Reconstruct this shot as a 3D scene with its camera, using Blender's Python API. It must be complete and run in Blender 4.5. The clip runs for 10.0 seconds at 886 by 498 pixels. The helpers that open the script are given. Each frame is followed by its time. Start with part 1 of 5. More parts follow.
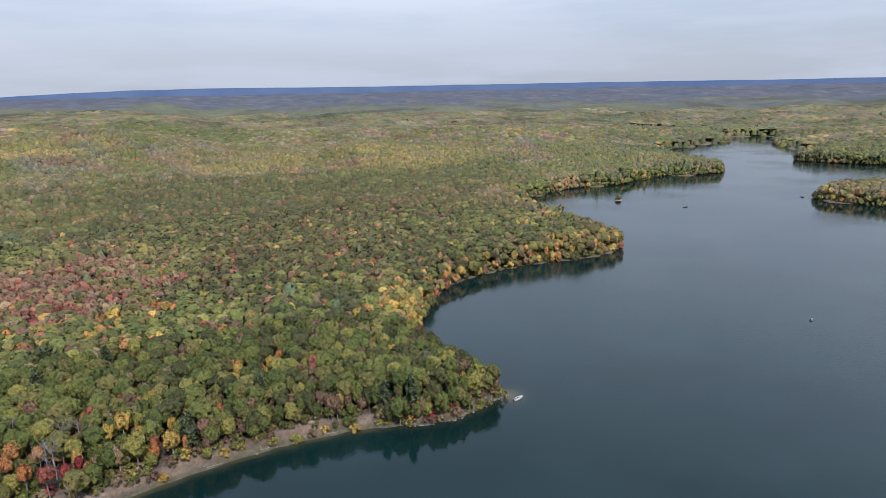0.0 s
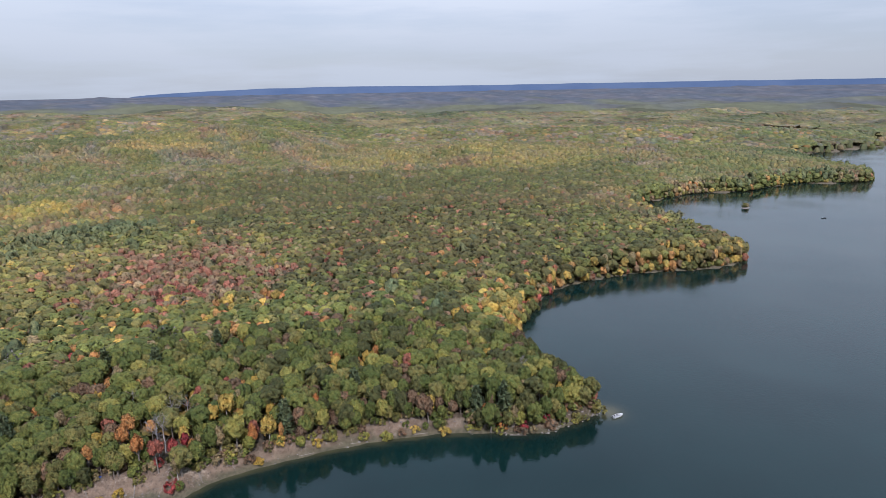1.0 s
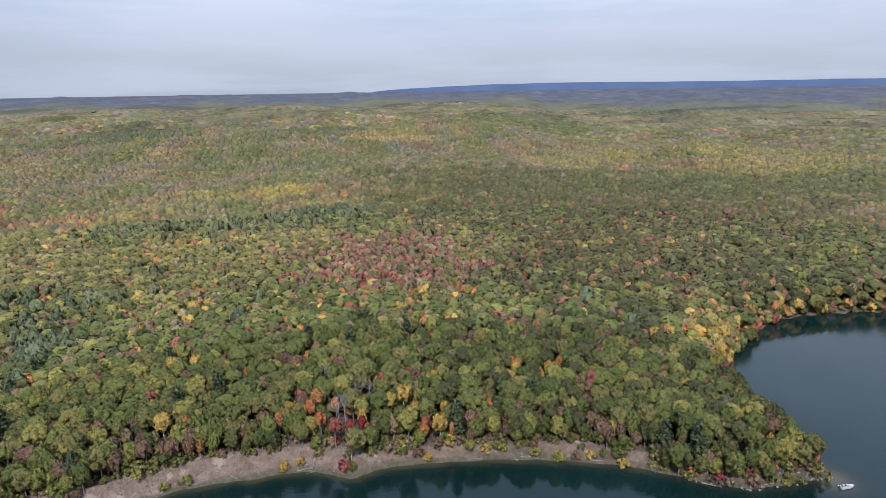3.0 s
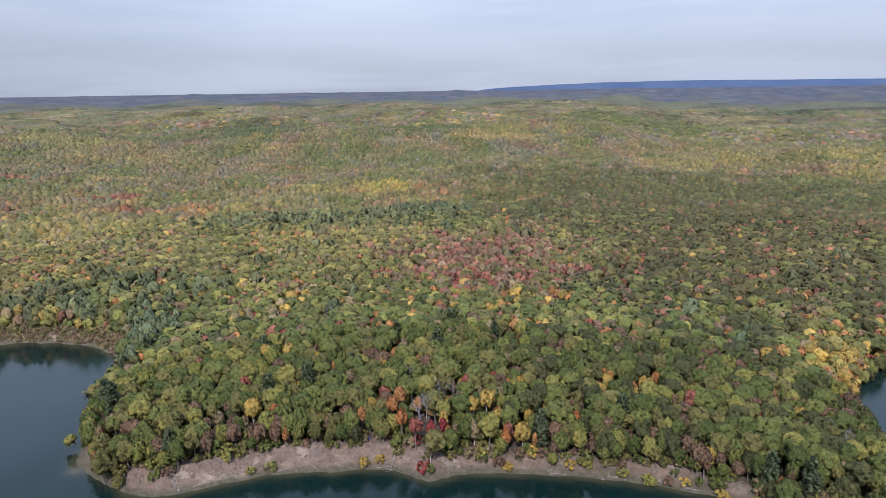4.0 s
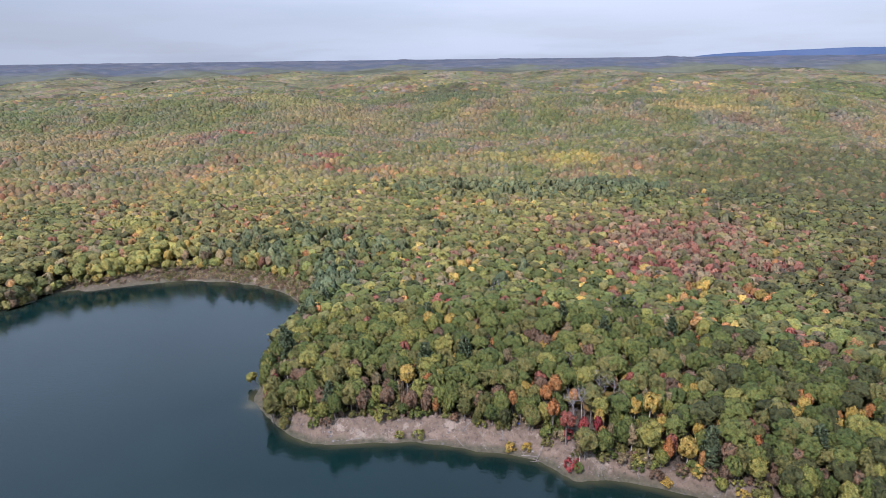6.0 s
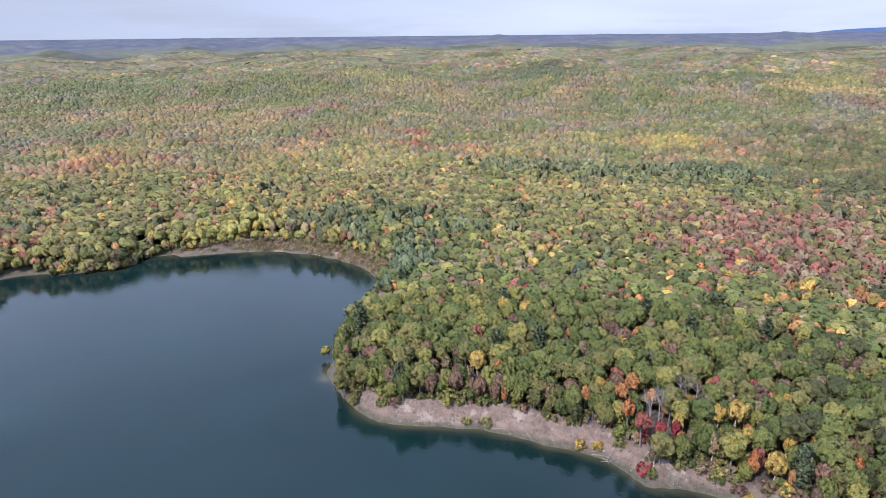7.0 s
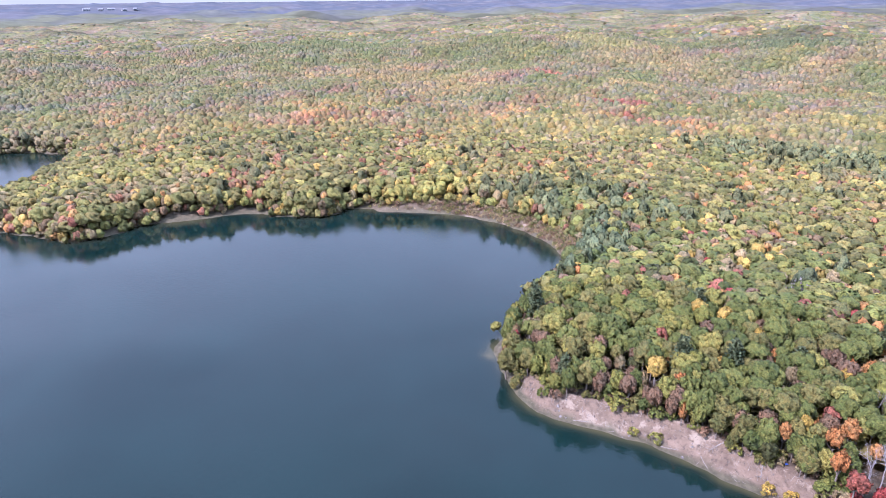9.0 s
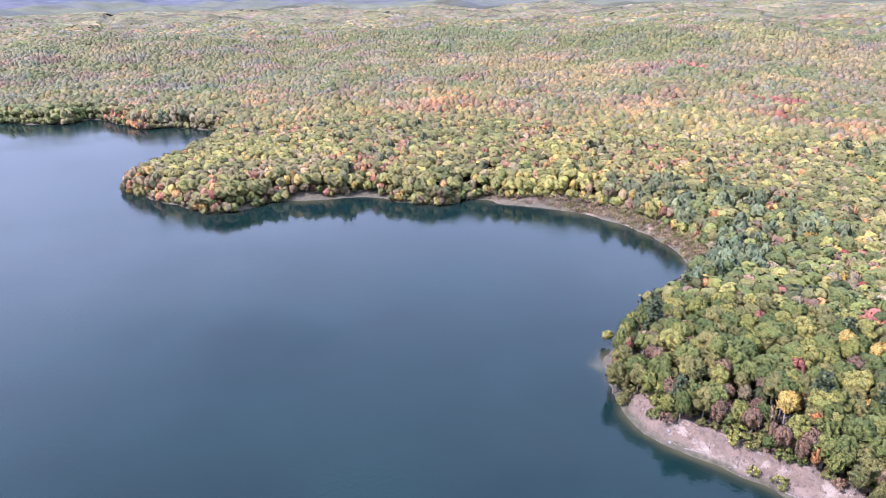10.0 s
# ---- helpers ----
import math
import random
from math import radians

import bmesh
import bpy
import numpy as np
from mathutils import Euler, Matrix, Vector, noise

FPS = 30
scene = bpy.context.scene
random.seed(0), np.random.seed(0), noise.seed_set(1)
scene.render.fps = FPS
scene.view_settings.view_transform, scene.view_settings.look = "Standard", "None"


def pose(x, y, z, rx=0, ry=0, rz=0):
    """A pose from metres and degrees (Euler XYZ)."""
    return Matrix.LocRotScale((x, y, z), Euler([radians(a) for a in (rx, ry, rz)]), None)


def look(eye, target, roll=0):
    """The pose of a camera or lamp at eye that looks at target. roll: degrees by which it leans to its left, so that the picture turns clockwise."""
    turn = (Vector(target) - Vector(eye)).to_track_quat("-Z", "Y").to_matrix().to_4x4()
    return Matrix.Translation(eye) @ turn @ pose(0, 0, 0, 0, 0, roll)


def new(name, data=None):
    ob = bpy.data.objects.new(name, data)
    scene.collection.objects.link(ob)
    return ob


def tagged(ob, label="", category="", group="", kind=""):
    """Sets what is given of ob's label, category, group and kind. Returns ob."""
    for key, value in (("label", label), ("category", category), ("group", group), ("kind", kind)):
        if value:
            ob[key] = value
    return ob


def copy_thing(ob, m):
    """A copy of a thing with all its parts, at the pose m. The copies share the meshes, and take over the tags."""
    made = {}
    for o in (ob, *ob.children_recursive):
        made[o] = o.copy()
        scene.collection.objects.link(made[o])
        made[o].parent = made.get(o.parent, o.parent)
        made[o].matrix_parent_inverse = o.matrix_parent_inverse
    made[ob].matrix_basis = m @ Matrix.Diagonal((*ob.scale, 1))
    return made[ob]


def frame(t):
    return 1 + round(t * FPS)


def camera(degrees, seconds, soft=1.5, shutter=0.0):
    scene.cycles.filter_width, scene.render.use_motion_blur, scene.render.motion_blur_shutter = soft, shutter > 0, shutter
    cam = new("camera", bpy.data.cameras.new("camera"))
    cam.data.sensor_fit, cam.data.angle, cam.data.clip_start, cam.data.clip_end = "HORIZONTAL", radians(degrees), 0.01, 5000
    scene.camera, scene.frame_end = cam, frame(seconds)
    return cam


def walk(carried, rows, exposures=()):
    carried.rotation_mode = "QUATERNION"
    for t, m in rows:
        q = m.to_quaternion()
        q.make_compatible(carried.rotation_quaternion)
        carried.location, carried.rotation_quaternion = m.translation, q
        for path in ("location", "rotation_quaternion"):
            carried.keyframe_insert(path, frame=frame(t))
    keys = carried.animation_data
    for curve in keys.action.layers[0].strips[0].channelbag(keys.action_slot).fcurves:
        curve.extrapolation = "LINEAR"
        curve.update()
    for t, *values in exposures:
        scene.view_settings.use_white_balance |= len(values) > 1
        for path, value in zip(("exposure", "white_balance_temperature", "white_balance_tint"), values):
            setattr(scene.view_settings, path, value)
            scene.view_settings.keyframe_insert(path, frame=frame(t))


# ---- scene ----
cam = camera(71.05, 10.0, soft=0.7)
PATH = [
    (0.0, pose(-21.486, -16.010, 120.724, 75.525, 1.126, -38.489)),
    (0.5, pose(-17.999, -14.636, 120.603, 75.580, 1.117, -33.248)),
    (1.0, pose(-14.614, -13.107, 120.471, 75.596, 1.034, -27.963)),
    (1.5, pose(-11.469, -11.305, 120.390, 75.607, 1.000, -22.783)),
    (2.0, pose(-8.615, -9.223, 120.371, 75.611, 0.961, -17.776)),
    (2.5, pose(-6.070, -6.979, 120.397, 75.598, 0.912, -12.816)),
    (4.0, pose(0.800, 1.077, 119.871, 75.543, 0.770, 1.685)),
    (4.5, pose(2.656, 4.090, 119.855, 75.407, 0.789, 6.599)),
    (5.0, pose(4.181, 7.167, 119.843, 74.837, 0.725, 11.026)),
    (5.5, pose(5.371, 10.410, 119.844, 73.808, 0.710, 15.378)),
    (7.0, pose(6.924, 20.637, 120.054, 70.858, 0.526, 28.033)),
    (7.5, pose(6.621, 24.006, 120.020, 69.948, 0.521, 32.354)),
    (8.0, pose(6.219, 27.555, 119.844, 69.149, 0.486, 37.082)),
    (8.5, pose(5.502, 31.337, 119.586, 68.488, 0.551, 42.158)),
    (9.0, pose(4.236, 35.136, 119.306, 67.968, 0.512, 47.552)),
    (9.5, pose(2.542, 38.612, 119.116, 67.492, 0.474, 53.700)),
    (10.0, pose(0.516, 41.683, 119.035, 67.066, 0.546, 59.503)),
]
# The camera opens up as it turns towards the bright west.
EXPOSURES = [(0.0, -0.08, 5850, 23), (2.5, -0.1, 5740, 24), (4.5, -0.07, 5680, 26), (5.5, 0.03, 5640, 27), (7.0, 0.4, 5480, 30), (8.5, 0.81, 5380, 39), (10.0, 1.06, 5370, 40)]
walk(cam, PATH, EXPOSURES)

# ---- light ----
SUN_YAW, SUN_UP = 168.0, 48.0        # direction towards the sun: turn left from +y, height
sx, sy = -math.sin(radians(SUN_YAW)), math.cos(radians(SUN_YAW))
sun_data = bpy.data.lights.new("sun", "SUN")
sun_data.energy, sun_data.angle, sun_data.color = 5.0, radians(5.0), (1.0, 0.93, 0.83)
sun = new("sun", sun_data)
sun.matrix_world = look((sx * 100, sy * 100, 100 * math.tan(radians(SUN_UP))), (0, 0, 0))


def make_sky():
    """A pale sky with a thin broken veil of cloud."""
    world = bpy.data.worlds.new("sky")
    scene.world = world
    world.use_nodes = True
    nt = world.node_tree
    nt.nodes.clear()
    out, back = nt.nodes.new("ShaderNodeOutputWorld"), nt.nodes.new("ShaderNodeBackground")
    sky = nt.nodes.new("ShaderNodeTexSky")
    sky.sky_type, sky.sun_disc = "NISHITA", False
    sky.sun_elevation, sky.sun_rotation = radians(SUN_UP), radians(-SUN_YAW)
    sky.air_density, sky.dust_density, sky.ozone_density = 1.0, 1.4, 1.2
    tc, mp = nt.nodes.new("ShaderNodeTexCoord"), nt.nodes.new("ShaderNodeMapping")
    mp.inputs["Scale"].default_value = (2.0, 2.0, 16.0)
    n1, n2 = nt.nodes.new("ShaderNodeTexNoise"), nt.nodes.new("ShaderNodeTexNoise")
    n1.inputs["Scale"].default_value, n1.inputs["Detail"].default_value, n1.inputs["Roughness"].default_value = 1.6, 6.0, 0.55
    n2.inputs["Scale"].default_value, n2.inputs["Detail"].default_value = 0.7, 2.0
    ramp = nt.nodes.new("ShaderNodeMapRange")
    ramp.inputs["From Min"].default_value, ramp.inputs["From Max"].default_value = 0.40, 0.58
    ramp.inputs["To Min"].default_value, ramp.inputs["To Max"].default_value = 0.74, 0.98
    tone = nt.nodes.new("ShaderNodeMix")
    tone.data_type = "RGBA"
    tone.inputs["A"].default_value, tone.inputs["B"].default_value = (5.15, 5.97, 6.2, 1), (6.6, 7.25, 7.15, 1)
    mix = nt.nodes.new("ShaderNodeMix")
    mix.data_type = "RGBA"
    sep, rise = nt.nodes.new("ShaderNodeSeparateXYZ"), nt.nodes.new("ShaderNodeMapRange")
    rise.inputs["From Min"].default_value, rise.inputs["From Max"].default_value = 0.05, 0.35
    rise.inputs["To Min"].default_value, rise.inputs["To Max"].default_value = 1.0, 1.9
    lift = nt.nodes.new("ShaderNodeVectorMath")
    lift.operation = "SCALE"
    back.inputs["Strength"].default_value = 0.1
    link = nt.links.new
    link(tc.outputs["Generated"], mp.inputs["Vector"])
    link(mp.outputs["Vector"], n1.inputs["Vector"])
    link(mp.outputs["Vector"], n2.inputs["Vector"])
    link(n1.outputs["Fac"], ramp.inputs["Value"])
    link(ramp.outputs["Result"], mix.inputs["Factor"])
    link(n2.outputs["Fac"], tone.inputs["Factor"])
    link(sky.outputs["Color"], mix.inputs["A"])
    link(tc.outputs["Generated"], sep.inputs["Vector"])
    link(sep.outputs["Z"], rise.inputs["Value"])
    link(tone.outputs["Result"], lift.inputs[0])
    away, low, both, level = (nt.nodes.new("ShaderNode" + k) for k in ("MapRange", "MapRange", "Math", "Math"))
    away.inputs["From Min"].default_value, away.inputs["From Max"].default_value = -0.3, -0.95
    away.inputs["To Min"].default_value, away.inputs["To Max"].default_value = 0.0, 0.3
    low.inputs["From Min"].default_value, low.inputs["From Max"].default_value = 0.40, 0.08
    both.operation = "MULTIPLY"
    level.operation = "MULTIPLY_ADD"
    link(sep.outputs["X"], away.inputs["Value"])
    link(sep.outputs["Z"], low.inputs["Value"])
    link(away.outputs["Result"], both.inputs[0])
    link(low.outputs["Result"], both.inputs[1])
    minus = nt.nodes.new("ShaderNodeMath")
    minus.operation, minus.inputs[1].default_value = "MULTIPLY", -1.0
    link(both.outputs["Value"], minus.inputs[0])
    link(minus.outputs["Value"], level.inputs[0])
    link(rise.outputs["Result"], level.inputs[1])
    link(rise.outputs["Result"], level.inputs[2])
    link(level.outputs["Value"], lift.inputs["Scale"])
    high, blue, tinted = nt.nodes.new("ShaderNodeMapRange"), nt.nodes.new("ShaderNodeMix"), nt.nodes.new("ShaderNodeVectorMath")
    high.inputs["From Min"].default_value, high.inputs["From Max"].default_value = 0.14, 0.55
    blue.data_type, tinted.operation = "RGBA", "MULTIPLY"
    blue.inputs["A"].default_value, blue.inputs["B"].default_value = (1, 1, 1, 1), (0.86, 0.98, 1.1, 1)
    link(sep.outputs["Z"], high.inputs["Value"])
    link(high.outputs["Result"], blue.inputs["Factor"])
    link(lift.outputs["Vector"], tinted.inputs[0])
    link(blue.outputs["Result"], tinted.inputs[1])
    link(tinted.outputs["Vector"], mix.inputs["B"])
    link(mix.outputs["Result"], back.inputs["Color"])
    link(back.outputs["Background"], out.inputs["Surface"])


make_sky()

# ---- materials ----


def material(name, rough=0.7, metal=0.0, colour=(0.5, 0.5, 0.5)):
    m = bpy.data.materials.new(name)
    m.use_nodes = True
    b = m.node_tree.nodes["Principled BSDF"]
    b.inputs["Roughness"].default_value, b.inputs["Metallic"].default_value = rough, metal
    b.inputs["Base Color"].default_value = (*colour, 1)
    return m, m.node_tree, b


def node(nt, kind, **values):
    n = nt.nodes.new("ShaderNode" + kind)
    for key, value in values.items():
        n.inputs[key.replace("_", " ")].default_value = value
    return n


def mix_colour(nt, factor, a, b, blend="MIX"):
    n = nt.nodes.new("ShaderNodeMix")
    n.data_type, n.blend_type = "RGBA", blend
    for socket, value in (("Factor", factor), ("A", a), ("B", b)):
        if hasattr(value, "is_linked"):
            nt.links.new(value, n.inputs[socket])
        else:
            n.inputs[socket].default_value = value if socket == "Factor" else (*value, 1)
    return n.outputs["Result"]


def noise_at(nt, scale, detail=3.0, rough=0.55, low=0.35, high=0.65):
    """Noise at a real-world scale (lumps a metre), stretched to 0..1."""
    pos = nt.nodes.new("ShaderNodeNewGeometry")
    n = node(nt, "TexNoise", Scale=scale, Detail=detail, Roughness=rough)
    r = node(nt, "MapRange", From_Min=low, From_Max=high)
    nt.links.new(pos.outputs["Position"], n.inputs["Vector"])
    nt.links.new(n.outputs["Fac"], r.inputs["Value"])
    return r.outputs["Result"]


def bump(nt, b, height, strength, distance):
    n = node(nt, "Bump", Strength=strength, Distance=distance)
    nt.links.new(height, n.inputs["Height"])
    nt.links.new(n.outputs["Normal"], b.inputs["Normal"])
    return n


def around_one(depth, less, more):
    return tuple(1 - depth * c for c in less), tuple(1 + depth * c for c in more)


def leaf_shader(m, nt, b, colour, through_light=0.22, blotch=3.0, depth=1.0):
    """Leaves: matt, with some light coming through them."""
    grain = mix_colour(nt, noise_at(nt, blotch, 3.0, 0.65), *around_one(depth, (0.52, 0.49, 0.49), (0.52, 0.48, 0.41)))
    tuft = mix_colour(nt, noise_at(nt, blotch * 0.22, 2.0), (0.84, 0.92, 0.92), (1.24, 1.1, 1.0))
    own = nt.nodes.new("ShaderNodeNewGeometry")
    clump = mix_colour(nt, own.outputs["Random Per Island"], *around_one(depth, (0.40, 0.37, 0.37), (0.42, 0.38, 0.30)))
    base = mix_colour(nt, 1.0, mix_colour(nt, 1.0, mix_colour(nt, 1.0, colour, grain, "MULTIPLY"), tuft, "MULTIPLY"), clump, "MULTIPLY")
    nt.links.new(base, b.inputs["Base Color"])
    b.inputs["Specular IOR Level"].default_value = 0.25
    thin = nt.nodes.new("ShaderNodeBsdfTranslucent")
    nt.links.new(base, thin.inputs["Color"])
    mix = nt.nodes.new("ShaderNodeMixShader")
    mix.inputs[0].default_value = through_light
    nt.links.new(b.outputs[0], mix.inputs[1])
    nt.links.new(thin.outputs[0], mix.inputs[2])
    nt.links.new(mix.outputs[0], nt.nodes["Material Output"].inputs["Surface"])
    return m


# Leaf colours of each kind: the two ends between which single trees lie.
PALETTE = {
    "green": ((0.074, 0.099, 0.026), (0.154, 0.174, 0.046)),
    "olive": ((0.112, 0.116, 0.038), (0.196, 0.182, 0.060)),
    "lime": ((0.168, 0.180, 0.042), (0.262, 0.246, 0.068)),
    "yellow": ((0.365, 0.255, 0.056), (0.450, 0.330, 0.090)),
    "orange": ((0.375, 0.155, 0.055), (0.430, 0.240, 0.092)),
    "red": ((0.262, 0.086, 0.064), (0.330, 0.152, 0.108)),
    "crimson": ((0.225, 0.032, 0.040), (0.300, 0.066, 0.062)),
    "brown": ((0.145, 0.096, 0.064), (0.215, 0.140, 0.092)),
    "tan": ((0.215, 0.172, 0.098), (0.285, 0.228, 0.132)),
    "pine": ((0.092, 0.126, 0.066), (0.142, 0.178, 0.094)),
    # Oak with shade put into its leaf colour, mostly for woods under cloud.
    "dark_shade_oak": ((0.056, 0.064, 0.023), (0.088, 0.094, 0.034)),
    # Blue-grey twig colour, mixed into the far woods in place of haze.
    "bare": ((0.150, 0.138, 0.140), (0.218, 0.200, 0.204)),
}


def leaf_material(kind):
    m, nt, b = material(kind + "_leaves", 0.62)
    info = nt.nodes.new("ShaderNodeObjectInfo")
    bump(nt, b, noise_at(nt, 2.0, 3.0, 0.65), 0.9, 0.35)
    return leaf_shader(m, nt, b, mix_colour(nt, info.outputs["Random"], *PALETTE[kind]))


LEAVES = {kind: leaf_material(kind) for kind in PALETTE if kind != "bare"}


def woods_material(name, blotch, relief=0.0):
    m, nt, b = material(name, 0.7)
    attr = nt.nodes.new("ShaderNodeAttribute")
    attr.attribute_name = "leaf"
    leaf_shader(m, nt, b, attr.outputs["Color"], 0.3 if relief > 0.6 else 0.12, blotch, 0.55 if relief > 0.6 else 0.8)
    if relief:
        bump(nt, b, noise_at(nt, blotch * 0.42, 4.0, 0.65), 1.0, relief)
    return m


WOODS_NEAR, WOODS_FAR = woods_material("woods_leaves", 1.9, 0.5), woods_material("far_leaves", 0.6, 0.65)


def bark_material(name, dark, light):
    m, nt, b = material(name, 0.85)
    nt.links.new(mix_colour(nt, noise_at(nt, 2.2, 5.0), dark, light), b.inputs["Base Color"])
    bump(nt, b, noise_at(nt, 9.0, 4.0), 0.6, 0.05)
    return m


BARK = bark_material("bark", (0.085, 0.068, 0.055), (0.210, 0.180, 0.150))
PALE_BARK = bark_material("pale_bark", (0.230, 0.205, 0.185), (0.480, 0.440, 0.400))
GREY_TWIGS = bark_material("grey_twigs", (0.190, 0.172, 0.170), (0.335, 0.305, 0.298))
DEAD_WOOD = bark_material("dead_wood", (0.165, 0.140, 0.115), (0.290, 0.250, 0.210))


def ground_material():
    """Leaf litter inland, a bare sandy bank above the water, a wet olive margin at it."""
    m, nt, b = material("ground", 0.95)
    litter = mix_colour(nt, noise_at(nt, 0.5, 6.0), (0.070, 0.055, 0.035), (0.150, 0.110, 0.070))
    soil = mix_colour(nt, noise_at(nt, 0.35, 7.0, 0.65), (0.168, 0.116, 0.078), (0.300, 0.216, 0.150))
    sand = mix_colour(nt, noise_at(nt, 0.16, 8.0, 0.7, 0.54, 0.62), soil, (0.410, 0.325, 0.240))
    scrub = mix_colour(nt, noise_at(nt, 0.8, 6.0, 0.7, 0.56, 0.66), sand, (0.105, 0.078, 0.058))
    attr = nt.nodes.new("ShaderNodeAttribute")
    attr.attribute_name = "bank"
    sep = nt.nodes.new("ShaderNodeSeparateColor")
    nt.links.new(attr.outputs["Color"], sep.inputs["Color"])
    land = mix_colour(nt, sep.outputs["Red"], litter, scrub)
    wet = mix_colour(nt, noise_at(nt, 0.6, 4.0), (0.085, 0.076, 0.042), (0.150, 0.130, 0.076))
    nt.links.new(mix_colour(nt, sep.outputs["Green"], land, wet), b.inputs["Base Color"])
    bump(nt, b, noise_at(nt, 0.7, 8.0, 0.75), 1.0, 0.6)
    return m


def water_material():
    """Calm deep lake water with fine ripples, clear over the shallow margin."""
    m, nt, b = material("lake_water", 0.06)
    attr = nt.nodes.new("ShaderNodeAttribute")
    attr.attribute_name = "shallow"
    sep = nt.nodes.new("ShaderNodeSeparateColor")
    nt.links.new(attr.outputs["Color"], sep.inputs["Color"])
    deep = mix_colour(nt, noise_at(nt, 0.02, 2.0), (0.0020, 0.0100, 0.0092), (0.0030, 0.0140, 0.0130))
    nt.links.new(mix_colour(nt, sep.outputs["Red"], deep, (0.074, 0.066, 0.032)), b.inputs["Base Color"])
    b.inputs["IOR"].default_value = 1.33
    calm = noise_at(nt, 0.012, 3.0, 0.5, 0.4, 0.62)
    rough = node(nt, "MapRange", To_Min=0.05, To_Max=0.13)
    nt.links.new(calm, rough.inputs["Value"])
    nt.links.new(rough.outputs["Result"], b.inputs["Roughness"])
    ripples = bump(nt, b, noise_at(nt, 0.75, 3.0, 0.6), 0.2, 0.07)
    wind = node(nt, "MapRange", To_Min=0.1, To_Max=0.45)
    nt.links.new(calm, wind.inputs["Value"])
    nt.links.new(wind.outputs["Result"], ripples.inputs["Strength"])
    return m


def distance_material(name, a, c, scale):
    m, nt, b = material(name, 0.95)
    nt.links.new(mix_colour(nt, noise_at(nt, scale, 5.0, 0.6, 0.4, 0.6), a, c), b.inputs["Base Color"])
    b.inputs["Specular IOR Level"].default_value = 0.0
    return m


GROUND, WATER = ground_material(), water_material()

# ---- plan of the lake ----
# Reaches of the waterline, from the far west shore round to the east bank, water on the right hand.
WEST_SHORE = ((-747, -25), (-722, -1), (-703, 23), (-700, 37), (-716, 48), (-708, 62), (-667, 79), (-633, 91), (-628, 109), (-614, 131), (-588, 147), (-568, 151))
PENINSULA = ((-540, 142), (-499, 115), (-463, 87), (-438, 58), (-410, 69), (-372, 89), (-357, 95), (-354, 114), (-360, 132), (-348, 157))
COVE = ((-340, 183), (-322, 197), (-305, 210), (-299, 222), (-302, 236), (-282, 251), (-258, 269), (-232, 280), (-205, 282), (-183, 278), (-166, 269), (-155, 256))
HEADLAND = ((-147, 235), (-140, 210), (-132, 186), (-124, 176), (-110, 168), (-97, 163), (-84, 166), (-72, 171), (-60, 175), (-40, 177), (-24, 178), (-11, 172))
SOUTH_SHORE = ((-5, 174), (2, 176), (17, 176), (35, 175), (53, 172), (74, 166), (90, 158), (103, 150), (113, 147), (125, 147), (137, 149), (140, 160))
EAST_COVE = ((138, 185), (146, 215), (160, 237), (179, 252), (209, 274), (238, 280), (268, 279), (296, 273), (325, 261), (358, 258), (378, 268), (388, 300))
FAR_COVE = ((405, 350), (432, 415), (466, 459), (508, 469), (574, 474), (630, 452), (674, 459), (738, 454), (778, 428), (824, 421), (852, 450), (885, 520))
CHANNEL = ((945, 600), (1030, 655), (1104, 645), (1190, 653), (1284, 652), (1370, 712), (1430, 690), (1455, 634), (1340, 585), (1267, 545), (1215, 500), (1180, 462), (1150, 432), (1085, 424), (1030, 412), (1020, 385), (1030, 340), (1050, 290))
BEHIND = ((1150, 150), (1080, -150), (650, -430), (0, -480), (-520, -420), (-830, -230), (-790, -70))
ISLAND = ((691, 250), (685, 214), (690, 179), (712, 150), (750, 145), (785, 180), (792, 225), (762, 252), (724, 250))
POND = ((1440, 1010), (1385, 960), (1395, 870), (1450, 880), (1475, 960))


def rounded(points, steps=4):
    """A closed smooth line through the points."""
    p = np.array(points, float)
    a, b, c, d = np.roll(p, 1, 0), p, np.roll(p, -1, 0), np.roll(p, -2, 0)
    out = []
    for k in range(steps):
        t = k / steps
        out.append(0.5 * (2 * b + (c - a) * t + (2 * a - 5 * b + 4 * c - d) * t * t + (3 * b - a - 3 * c + d) * t**3))
    return np.stack(out, 1).reshape(-1, 2)


LAKE = rounded(WEST_SHORE + PENINSULA + COVE + HEADLAND + SOUTH_SHORE + EAST_COVE + FAR_COVE + CHANNEL + BEHIND, 3)
ISLE, TARN = rounded(ISLAND, 3), rounded(POND, 3)


def ring_distance(x, y, ring):
    """Distance to a closed line, negative inside it."""
    best, inside = np.full(x.shape, 1e18), np.zeros(x.shape, bool)
    for (x0, y0), (x1, y1) in zip(ring, np.roll(ring, -1, 0)):
        ex, ey = x1 - x0, y1 - y0
        t = np.clip(((x - x0) * ex + (y - y0) * ey) / (ex * ex + ey * ey + 1e-9), 0, 1)
        best = np.minimum(best, (x - x0 - t * ex) ** 2 + (y - y0 - t * ey) ** 2)
        if y0 != y1:
            inside ^= ((y0 > y) != (y1 > y)) & (x < ex * (y - y0) / (y1 - y0) + x0)
    return np.where(inside, -1, 1) * np.sqrt(best)


